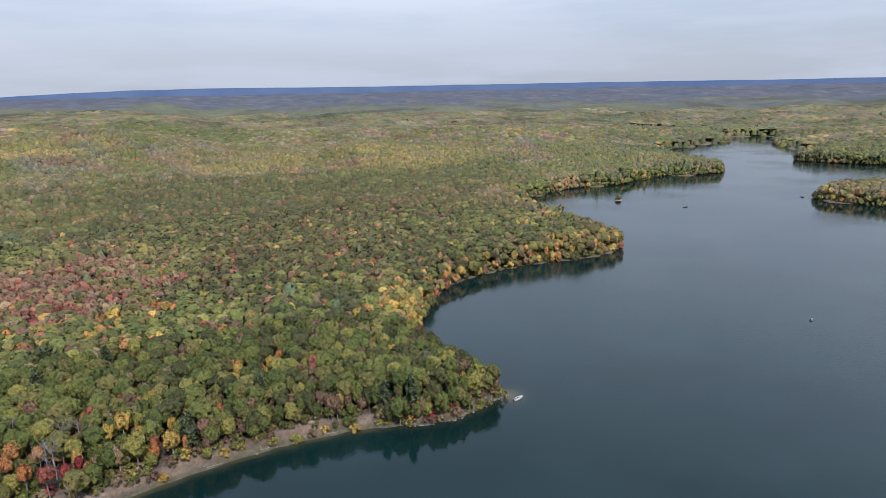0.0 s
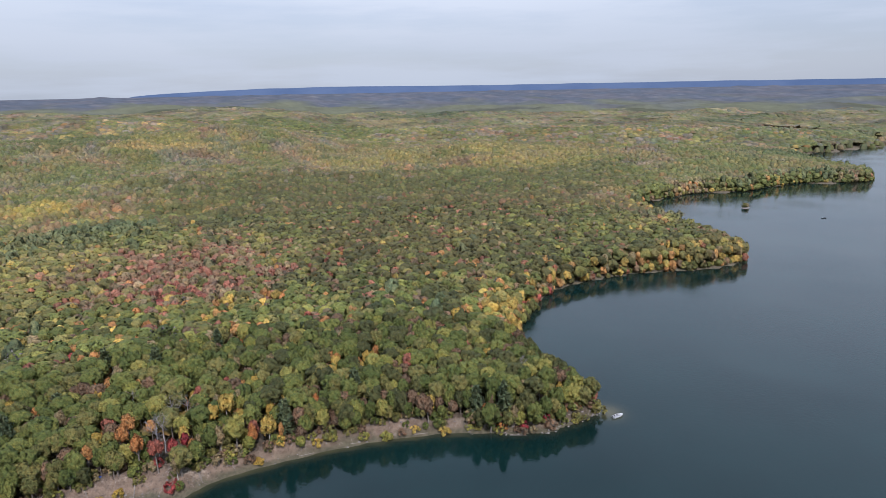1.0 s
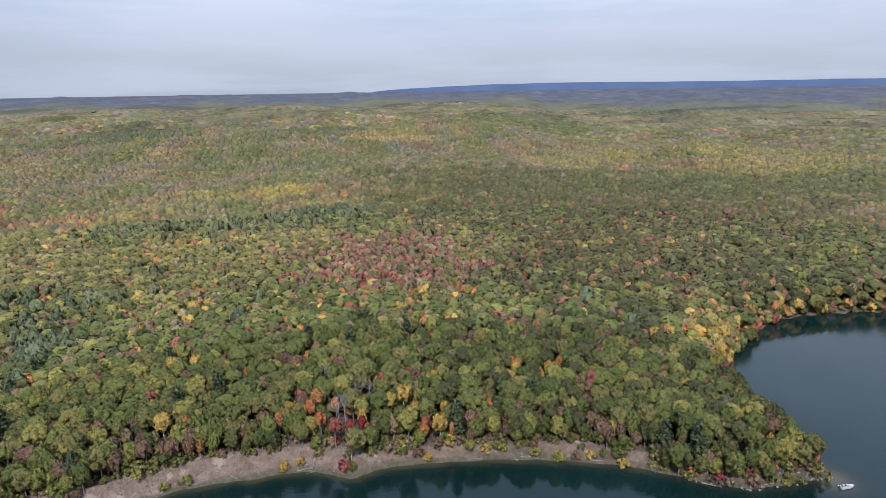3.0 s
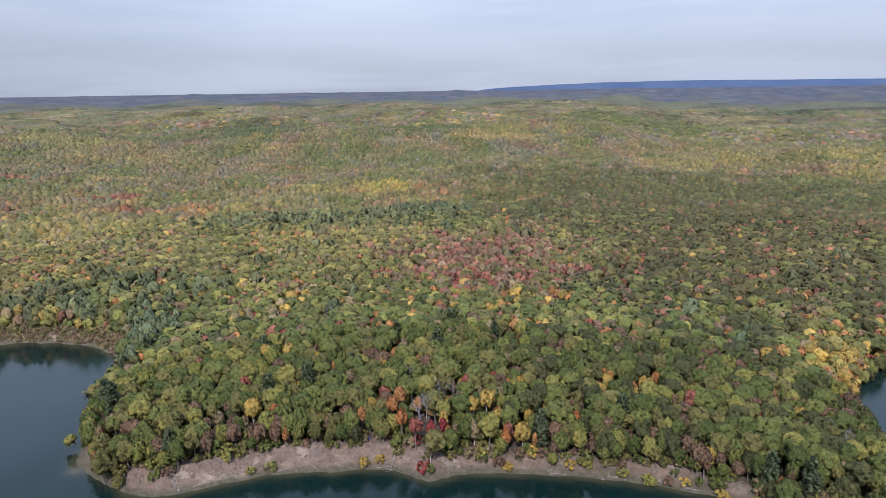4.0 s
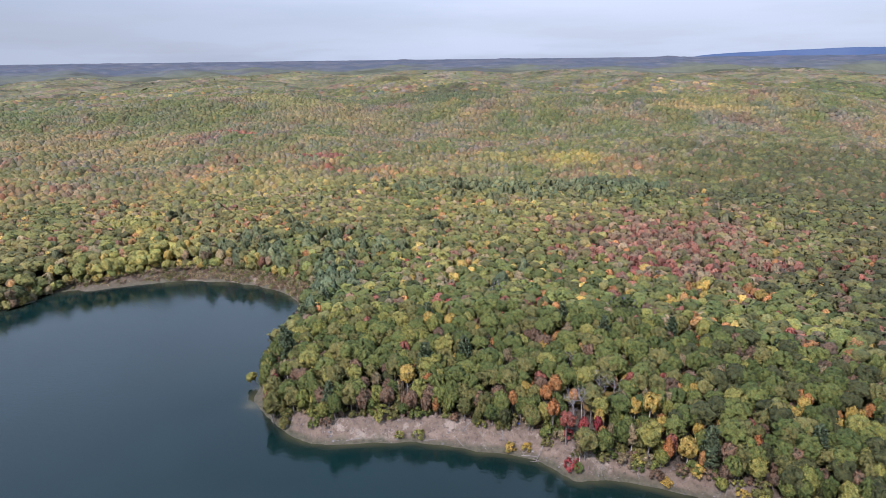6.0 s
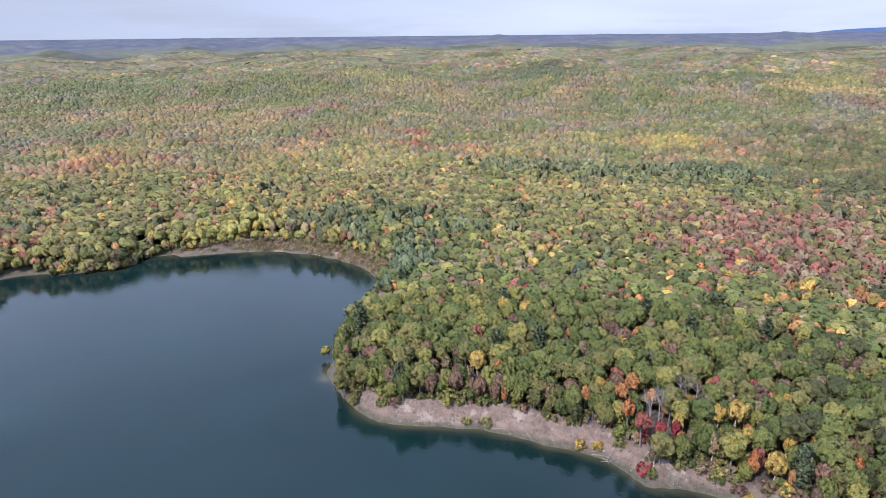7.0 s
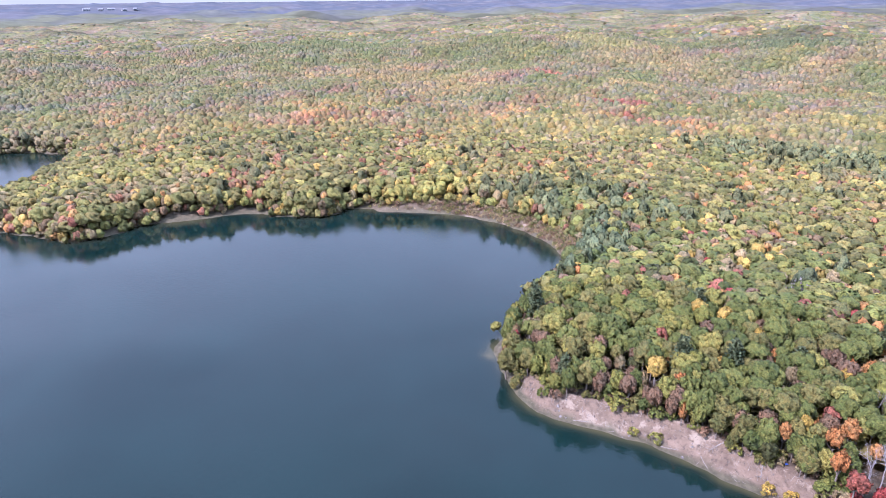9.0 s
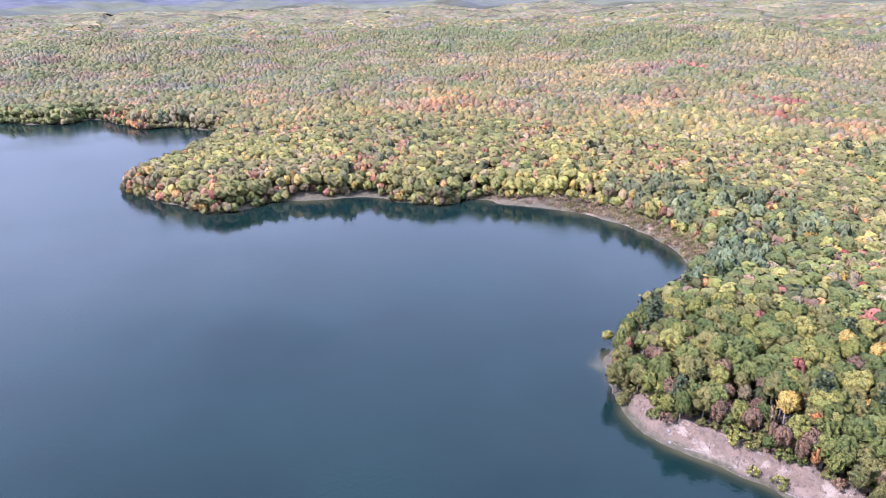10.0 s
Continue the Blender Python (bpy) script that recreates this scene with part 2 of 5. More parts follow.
def waves(x, y, size, seed, count=7):
    """Smooth random ground swell of about -1..1."""
    rng = np.random.default_rng(seed)
    total = 0
    for _ in range(count):
        a, f, p = rng.uniform(0, 6.283), rng.uniform(0.6, 1.7) / size, rng.uniform(0, 6.283)
        total = total + np.sin((x * math.cos(a) + y * math.sin(a)) * f * 6.283 + p)
    return total / math.sqrt(count)


def step(a, b, v):
    t = np.clip((v - a) / (b - a), 0, 1)
    return t * t * (3 - 2 * t)


def shore(x, y):
    """Metres inland of the waterline; negative out on the water."""
    lake, isle, tarn = (ring_distance(x, y, ring) for ring in (LAKE, ISLE, TARN))
    d = np.where(lake > 0, np.minimum(lake, tarn), np.where(isle > 0, -np.minimum(-lake, isle), -isle))
    return d + 0.5 * waves(x, y, 11, 3) * step(0, 3, np.abs(d) + 1.0)


def bare_bank(x, y):
    """How far up from the water no trees stand."""
    south = step(-112, -100, x) * (1 - step(80, 94, x)) * (1 - step(196, 205, y)) * step(120, 140, y)
    wide = 5.0 + 4.0 * step(20, -30, x) - 1.2 * step(-55, -75, x) + 1.5 * waves(x, y, 26, 5)
    cove = (0.35 * step(-304, -292, x) + 0.65 * step(-284, -258, x)) * (1 - step(-165, -150, x)) * step(222, 234, y) * (1 - step(330, 340, y))
    west_bank = 8.5 * np.exp(-(((x + 351) / 12) ** 2 + ((y - 152) / 12) ** 2)) + 4.6 * np.exp(-(((x + 334) / 14) ** 2 + ((y - 183) / 15) ** 2)) + 3.0 * np.exp(-(((x + 357) / 9) ** 2 + ((y - 116) / 7) ** 2))
    west_point = np.exp(-(((x + 130) / 8) ** 2 + ((y - 179) / 9) ** 2))
    east_point = np.exp(-(((x - 120) / 24) ** 2 + ((y - 148) / 8) ** 2))
    return 1.0 + south * (wide - 1.0) + 10.0 * cove + 5.0 * west_point + 0.8 * east_point + west_bank


def height_from(x, y, d):
    r = np.hypot(x, y)
    yaw = np.degrees(np.arctan2(-x, y))
    wide = np.maximum(bare_bank(x, y), 4.5)
    h = np.where(d < 0, np.maximum(d * 0.3, -5.0), 0.12 * np.clip(d, 0, 2.2))
    h = h + step(0.0, 1.0, (d - 1.8) / (wide - 1.8)) * (2.6 + 1.8 * step(3, 8, wide)) + 4.5 * step(0, 1, (d - wide) / 70)
    east = (x - 250) * 0.954 - (y - 800) * 0.298
    plateau = (1 - step(-170, 70, east)) * (1 - 0.45 * step(35, 62, yaw))
    inland = step(15, 220, d)
    h = h + inland * (plateau * (8 * step(500, 800, r) + 33 * step(820, 1180, r)) + (1 - plateau) * 12 * step(600, 1800, r))
    h = h + inland * step(250, 900, r) * (7.5 * waves(x, y, 420, 11) + 3.0 * waves(x, y, 150, 12))
    h = h + 10 * np.exp(-(((x + 320) / 110) ** 2 + ((y - 960) / 80) ** 2))
    return h + step(2300, 4700, r) * inland * (92 - h)


def height(x, y):
    x, y = np.atleast_1d(np.asarray(x, float)), np.atleast_1d(np.asarray(y, float))
    return height_from(x, y, shore(x, y))


# ---- meshes ----


def link_mesh(name, verts, faces, mat, colours=None, attribute="leaf", smooth=False, extra=None, normals=None):
    """A mesh from arrays: verts (n, 3), faces (m, 3 or 4), and extra triangles where faces has quads."""
    me = bpy.data.meshes.new(name)
    verts, faces = np.asarray(verts, np.float32), np.asarray(faces, np.int32)
    n, side = len(faces), faces.shape[1]
    corners, starts = faces.ravel(), np.arange(0, n * side, side)
    if extra is not None:
        starts = np.r_[starts, n * side + np.arange(0, 3 * len(extra), 3)]
        corners, n = np.r_[corners, extra.ravel()], n + len(extra)
    me.vertices.add(len(verts))
    me.vertices.foreach_set("co", verts.ravel())
    me.loops.add(len(corners))
    me.loops.foreach_set("vertex_index", corners.astype(np.int32))
    me.polygons.add(n)
    me.polygons.foreach_set("loop_start", starts.astype(np.int32))
    me.polygons.foreach_set("use_smooth", np.full(n, smooth))
    if colours is not None:
        layer = me.attributes.new(attribute, "FLOAT_COLOR", "POINT")
        layer.data.foreach_set("color", np.c_[colours, np.ones(len(colours))].astype(np.float32).ravel())
    me.update(calc_edges=True)
    if normals is not None:
        me.polygons.foreach_set("use_smooth", np.full(n, True))
        me.normals_split_custom_set_from_vertices(np.asarray(normals, float).tolist())
    me.materials.append(mat)
    return me


def polar_faces(na, nr, closed):
    a, r = np.meshgrid(np.arange(na if closed else na - 1), np.arange(nr - 1), indexing="ij")
    b = (a + 1) % na
    return np.stack([a * nr + r, a * nr + r + 1, b * nr + r + 1, b * nr + r], -1).reshape(-1, 4)


def polar(angles, radii):
    """Points on rays from the origin; angles turn left from +y."""
    a, r = np.meshgrid(np.radians(angles), radii, indexing="ij")
    return (-np.sin(a) * r).ravel(), (np.cos(a) * r).ravel()


ANGLES = np.r_[np.arange(-80, 102, 0.55), np.arange(102, 280, 3.0)]
RADII = np.r_[0, 50, 100, 128, np.arange(140, 330, 1.8), 330 * 1.03 ** np.arange(0, 20), 600 * 1.05 ** np.arange(0, 44)]
RADII = RADII[RADII < 4880]


def build_ground():
    x, y = polar(ANGLES, RADII)
    d = shore(x, y)
    z = height_from(x, y, d)
    z = z + 0.22 * waves(x, y, 5, 21) * step(1.5, 5, d) * (1 - step(300, 420, np.hypot(x, y)))
    open_bank = np.maximum(step(2, 6, bare_bank(x, y)), 0.9 * step(0.5, 0.9, waves(x, y, 45, 23)) * (1 - step(380, 480, np.hypot(x, y))))
    bank = open_bank * step(1.0, 2.5, d) * (1 - step(0, 4, d - np.maximum(bare_bank(x, y), 4.0)))
    wet = 1 - step(1.7, 3.2, d + 0.6 * waves(x, y, 6, 22))
    me = link_mesh("ground", np.c_[x, y, z], polar_faces(len(ANGLES), len(RADII), True), GROUND, np.c_[bank, wet, 0 * wet], "bank", True)
    tagged(new("ground", me), "wooded land around a lake, leaf litter, bare sandy bank at the water", "ground", kind="structure")


def build_water():
    angles = np.r_[np.arange(-80, 102, 0.6), np.arange(102, 280, 4.0)]
    radii = np.r_[0, 60, 110, np.arange(138, 330, 2.4), 330 * 1.03 ** np.arange(0, 57)]
    x, y = polar(angles, radii)
    d = shore(x, y)
    shallow = np.exp(np.minimum(d, 0) / 1.3) * (0.3 + 0.4 * step(2, 5, bare_bank(x, y)))
    for cx, cy, size in ((-129, 182, 2.8), (-127, 177, 2.6), (139.5, 147.5, 5.2)):
        shallow = np.maximum(shallow, 0.9 * np.exp(-(((x - cx) ** 2 + (y - cy) ** 2) / size**2)))
    f = polar_faces(len(angles), len(radii), True)
    f = f[(d[f] < 12).any(1)]
    me = link_mesh("water", np.c_[x, y, 0 * x], f, WATER, np.c_[shallow, shallow, shallow], "shallow", True)
    tagged(new("water", me), "calm dark blue-green lake water with fine ripples", "lake", kind="structure")


build_ground()
build_water()

# ---- trees ----


def unit(v):
    return v / np.maximum(np.linalg.norm(v, axis=-1, keepdims=True), 1e-9)


def leaf_quads(centre, normal, size, rng):
    """Four-cornered leaf clumps of uneven outline, one at each centre."""
    n = len(centre)
    side = unit(np.cross(normal, rng.normal(size=(n, 3))))
    other = np.cross(normal, side)
    corner = []
    for a, b in ((1, 0.2), (-0.2, 1), (-1, -0.2), (0.2, -1)):
        k = size[:, None] * rng.uniform(0.38, 0.72, (n, 1))
        corner.append(centre + k * (a * side + b * other) + normal * k * rng.uniform(-0.35, 0.35, (n, 1)))
    return np.stack(corner, 1).reshape(-1, 3), np.arange(4 * n).reshape(-1, 4)


def crown_clumps(rng, radius, tall, lobes, each, size, wild=0.45):
    """Leaf clumps on the outer side of many uneven lobes: centres, normals, sizes. The crown's middle is at 0."""
    c, nn = [], []
    p, q = rng.uniform(0, 6.283, 2)
    for k in range(lobes):
        up = 1 - 1.62 * (k + 0.5) / lobes
        a = k * 2.39996 + rng.uniform(-0.6, 0.6)
        out = math.sqrt(max(0.0, 1 - up * up))
        way = np.array([out * math.cos(a), out * math.sin(a), up])
        uneven = 1 + 0.14 * math.sin(2 * a + p) + 0.1 * math.sin(3 * a + q)
        mid = way * (radius * 0.76 * uneven, radius * 0.76 * uneven, tall * 0.4) * rng.uniform(0.74, 1.16)
        lobe = radius * rng.uniform(0.18, 0.42)
        n = unit(rng.normal(size=(each * 3, 3)) + 0.75 * way)
        n = n[(n @ way) > -0.15][: int(each * (0.55 + lobe / radius * 1.35))]
        c.append(mid + n * lobe * rng.uniform(0.66, 1.16, (len(n), 1)) * (1, 1, 0.85))
        nn.append(unit(n + 0.25 * way + (0, 0, 0.42) + wild * rng.normal(size=n.shape)))
    c, nn = np.concatenate(c), np.concatenate(nn)
    return c, nn, size * rng.uniform(0.65, 1.3, len(c))


def lobed_reach(way, lobes, sizes, least):
    """How far a crown of round lobes reaches along each unit way, and which lobe it ends on."""
    along = way @ lobes.T
    inside = along**2 - (lobes**2).sum(1)[None] + sizes[None] ** 2
    out = np.where(inside > 0, along + np.sqrt(np.maximum(inside, 0)), 0.0)
    best = out.argmax(1)
    return np.maximum(out[np.arange(len(way)), best], least), best


def lobed_crown(rng, lobes, around, rings, clumps, size, wild=0.3, foot=-0.72, least=0.56):
    """A crown of billowing lobes about the origin, of radius 1 and half-height 1: a closed body and leaf clumps all over it.
    Returns body corners, their normals, body quads, clump corners and their normals."""
    k = np.arange(lobes)
    up = 1 - (1 - foot) * (k + 0.5) / lobes
    a = k * 2.39996 + rng.uniform(-0.5, 0.5, lobes)
    p, q = rng.uniform(0, 6.283, 2)
    out = np.sqrt(np.maximum(0.0, 1 - up * up)) * (1 + 0.1 * np.sin(2 * a + p) + 0.08 * np.sin(3 * a + q))
    mid = np.c_[out * np.cos(a), out * np.sin(a), up] * rng.uniform(0.62, 0.84, (lobes, 1))
    girth = rng.uniform(0.2, 0.37, lobes) * (26 / lobes) ** 0.4
    t, b = np.meshgrid((math.acos(foot) + 0.25) * np.linspace(0, 1, rings + 1), np.arange(around), indexing="ij")
    turn = 6.2832 * (b + 0.5 * (np.arange(rings + 1)[:, None] % 2)) / around
    way = np.stack([np.sin(t) * np.cos(turn), np.sin(t) * np.sin(turn), np.cos(t)], -1).reshape(-1, 3)
    reach, best = lobed_reach(way, mid, girth, least)
    body = way * (reach * 0.97)[:, None]
    lean = unit(unit(body - mid[best]) + 0.2 * way + (0, 0, 0.22))
    r, j = np.meshgrid(np.arange(rings), np.arange(around), indexing="ij")
    m = (j + 1) % around
    quads = np.stack([r * around + j, (r + 1) * around + j, (r + 1) * around + m, r * around + m], -1).reshape(-1, 4)
    d = unit(rng.normal(size=(clumps * 3, 3)) + (0, 0, 0.35))
    d = d[d[:, 2] > foot][:clumps]
    reach, best = lobed_reach(d, mid, girth, least + 0.04)
    c = d * (reach * rng.uniform(0.95, 1.05, len(d)))[:, None]
    n = unit(unit(c - mid[best]) + 0.2 * d + (0, 0, 0.3))
    v, _ = leaf_quads(c, unit(n + 0.9 * rng.normal(size=n.shape)), size * rng.uniform(0.6, 1.35, len(c)), rng)
    return body, lean, quads, v, np.repeat(unit(n + wild * rng.normal(size=n.shape)), 4, 0)


def crown_arrays(crown, radius, half, turn=0.0):
    """A lobed crown stretched to its size: corners, normals and faces, the body first."""
    body, lean, quads, v, n = crown
    ca, sa = math.cos(turn), math.sin(turn)
    spin = np.array([[ca, sa, 0], [-sa, ca, 0], [0, 0, 1]])
    verts, normals = np.r_[body, v] @ spin * (radius, radius, half), unit(np.r_[lean, n] @ spin / (radius, radius, half))
    return verts, normals, np.r_[quads, len(body) + np.arange(len(v)).reshape(-1, 4)]


def joined(pieces):
    verts, faces, n = [], [], 0
    for v, f in pieces:
        verts.append(np.asarray(v, float))
        faces.append(np.asarray(f, int) + n)
        n += len(v)
    return np.concatenate(verts), np.concatenate(faces)


def tube(a, b, ra, rb, sides=5):
    """A tapered limb from a to b."""
    a, b = np.array(a, float), np.array(b, float)
    way = unit(b - a)
    s = unit(np.cross(way, (0.3, 0.9, 0.2)))
    o = np.cross(way, s)
    ang = np.arange(sides) * 2 * math.pi / sides
    ring = np.cos(ang)[:, None] * s + np.sin(ang)[:, None] * o
    v = np.r_[a + ra * ring, b + rb * ring]
    return v, [[k, (k + 1) % sides, sides + (k + 1) % sides, sides + k] for k in range(sides)]


def bend(points, radii, sides=6):
    return [tube(points[k], points[k + 1], radii[k], radii[k + 1], sides) for k in range(len(points) - 1)]


def solid(name, pieces, mat, smooth=False):
    """A mesh of mixed quads; doubled corners of closing triangles are merged away."""
    v, f = joined(pieces)
    bm = bmesh.new()
    vs = [bm.verts.new(p) for p in v]
    for q in f:
        q = list(dict.fromkeys(int(i) for i in q))
        if len(q) > 2:
            try:
                bm.faces.new([vs[i] for i in q]).smooth = smooth
            except ValueError:
                pass
    me = bpy.data.meshes.new(name)
    bm.to_mesh(me)
    bm.free()
    me.materials.append(mat)
    return me


def trunk_mesh(name, rng, tall, girth, mat, limbs=5):
    lean = rng.normal(0, 0.25, 2)
    top = np.array([lean[0], lean[1], tall])
    mid = top * 0.5 + np.array([rng.normal(0, 0.12), rng.normal(0, 0.12), 0])
    pieces = bend([(0, 0, -0.6), (0, 0, 0.5), mid, top], [girth * 1.5, girth, girth * 0.8, girth * 0.35], 7)
    for k in range(limbs):
        t = rng.uniform(0.5, 0.92)
        root = mid + (top - mid) * (t - 0.5) * 2
        a = k * 2.4 + rng.uniform(-0.5, 0.5)
        reach = rng.uniform(1.6, 2.8)
        knee = root + np.array([math.cos(a) * reach * 0.5, math.sin(a) * reach * 0.5, reach * 0.45])
        end = knee + np.array([math.cos(a) * reach * 0.5, math.sin(a) * reach * 0.5, reach * 0.7])
        pieces += bend([root, knee, end], [girth * 0.4, girth * 0.28, girth * 0.1], 5)
    return solid(name, pieces, mat, True)


def crown_mesh(name, rng, kind, radius, tall, edge):
    thin = kind in ("yellow", "orange", "red", "tan", "brown", "crimson")
    crown = lobed_crown(rng, 60 if edge else 46, 20, 11 if edge else 9, (340 if edge else 270) - 30 * thin, 0.43 / radius * (1.1 if edge else 1.0), 0.42 if thin else 0.34, -0.9 if edge else -0.72)
    v, n, f = crown_arrays(crown, radius, tall * 0.5)
    return link_mesh(name, v, f, LEAVES[kind], normals=n)


def pine_crown(name, rng, kind, radius, tall):
    """Level whorls of needle sprays that grow shorter towards the top."""
    pieces, c, n, s = [], [], [], []
    tiers = 11
    for k in range(tiers):
        t = k / (tiers - 1)
        reach = radius * (1.0 - 0.8 * t**1.7) * rng.uniform(0.65, 1.25)
        z = tall * t
        arms = 7 if t < 0.7 else 5
        for j in range(arms):
            a = 6.2832 * (j + rng.uniform(-0.25, 0.25)) / arms + k * 0.9
            way = np.array([math.cos(a), math.sin(a), 0.12 + 0.3 * t])
            r = reach * rng.uniform(0.75, 1.15)
            pieces.append(tube((0, 0, z), way * r + (0, 0, z), 0.06, 0.02, 3))
            for q in np.linspace(0.25, 1.0, 7):
                for _ in range(3):
                    c.append(way * r * q + (0, 0, z) + rng.normal(0, 0.3, 3))
                    n.append(unit(np.array([0, 0, 1.0]) + 0.55 * rng.normal(size=3)))
                    s.append(rng.uniform(0.7, 1.25) * (0.42 + 0.08 * radius))
    for _ in range(10):
        c.append(np.array([0, 0, tall]) + rng.normal(0, 0.3, 3))
        n.append(unit(rng.normal(size=3)))
        s.append(0.7)
    v, f = leaf_quads(np.array(c), np.array(n), np.array(s), rng)
    tv, tf = joined(pieces)
    c = np.array(c)
    out = unit(np.c_[c[:, :2] / radius, 0.75 + 0 * c[:, 2]] + 0.4 * rng.normal(size=c.shape))
    lean = np.r_[np.repeat(out, 4, 0), unit(np.c_[tv[:, :2], 0.6 + 0 * tv[:, 2]])]
    return link_mesh(name, np.r_[v, tv], np.r_[f, tf + len(v)], LEAVES[kind], normals=lean)


def twig_mesh(name, rng, tall, mat, forks=4):
    """A leafless head of forking branches."""
    pieces = []

    def fork(a, way, length, girth, depth):
        b = a + way * length
        pieces.append(tube(a, b, girth, girth * 0.55, 4 if depth < 2 else 3))
        if depth < forks:
            for _ in range(4 if depth < forks - 1 else 5):
                fork(a + way * length * rng.uniform(0.55, 1.0), unit(way + 0.62 * rng.normal(size=3) + (0, 0, 0.18)), length * rng.uniform(0.55, 0.78), girth * 0.46, depth + 1)

    fork(np.array([0, 0, 0.0]), np.array([0, 0, 1.0]), tall * 0.34, 0.13 if forks > 3 else 0.05, 0)
    return solid(name, pieces, mat)


KINDS = {
    "green": ("oak_tree", "broad oak with a dense dull green crown in the woods"),
    "olive": ("hickory_tree", "rounded hickory turning olive and bronze in the woods"),
    "lime": ("linden_tree", "full-crowned linden turning yellow-green near the shore"),
    "yellow": ("birch_tree", "birch with golden yellow autumn leaves among oaks"),
    "orange": ("sugar_maple_tree", "slender maple with bright orange autumn leaves"),
    "red": ("red_maple_tree", "maple with coral red autumn leaves among green oaks"),
    "crimson": ("scarlet_maple_tree", "small maple with deep crimson autumn leaves"),
    "brown": ("ash_tree", "tree with dull purple-brown autumn leaves at the wood's edge"),
    "tan": ("aspen_tree", "aspen with pale tan and straw-coloured autumn leaves"),
    "pine": ("pine_tree", "white pine with blue-green needles in level whorls"),
    "dark_shade_oak": ("black_oak_tree", "broad oak in the woods, leaves coloured dark as under cloud shade"),
    "bare": ("bare_tree", "leafless grey tree with fine forking branches"),
}
SHAPES = {  # crown radius, crown height, clear trunk
    "green": (3.95, 6.9, 6.8), "olive": (3.75, 6.6, 6.7), "lime": (3.5, 6.9, 6.5), "yellow": (2.6, 6.4, 6.6), "orange": (2.3, 6.4, 6.4),
    "red": (2.6, 6.2, 6.4), "crimson": (2.3, 5.4, 5.6), "brown": (2.8, 6.2, 6.2), "tan": (2.7, 6.4, 6.4), "pine": (3.5, 9.0, 6.2),
    "dark_shade_oak": (3.9, 6.8, 6.8), "bare": (2.8, 9.2, 5.8),
}


def prototype(kind, seed, edge=False):
    """One tree at the origin: an Empty with trunk and crown. At the wood's edge the leaves reach far down."""
    rng = np.random.default_rng(seed)
    radius, tall, clear = (v * rng.uniform(0.92, 1.1) for v in SHAPES[kind])
    if edge and kind != "bare":
        tall, clear = tall + clear * 0.22, clear * rng.uniform(0.45, 0.62)
    name, label = KINDS[kind] if kind != "green" or seed % 3 != 2 else ("beech_tree", "dense beech with dull green leaves in the woods")
    root = tagged(new(name), label, "tree", "trees of the lake shore woods")
    pale = kind in ("yellow", "tan", "bare")
    if kind == "pine":
        trunk = new("trunk", trunk_mesh("trunk", rng, clear + tall * 0.96, 0.26, BARK, 0))
        crown = new("crown", pine_crown(kind + "_crown", rng, kind, radius, tall))
        crown.location.z = clear
    elif kind == "bare":
        trunk = new("trunk", trunk_mesh("trunk", rng, clear, 0.18, GREY_TWIGS, 2))
        crown = new("crown", twig_mesh("bare_crown", rng, tall * 1.15, GREY_TWIGS))
        crown.location.z = clear - 0.4
    else:
        trunk = new("trunk", trunk_mesh("trunk", rng, clear + tall * 0.45, 0.22 if pale else 0.28, PALE_BARK if pale else BARK))
        crown = new("crown", crown_mesh(kind + "_crown", rng, kind, radius, tall, edge))
        crown.location.z = clear + tall * 0.42
    trunk.parent = crown.parent = root
    return root


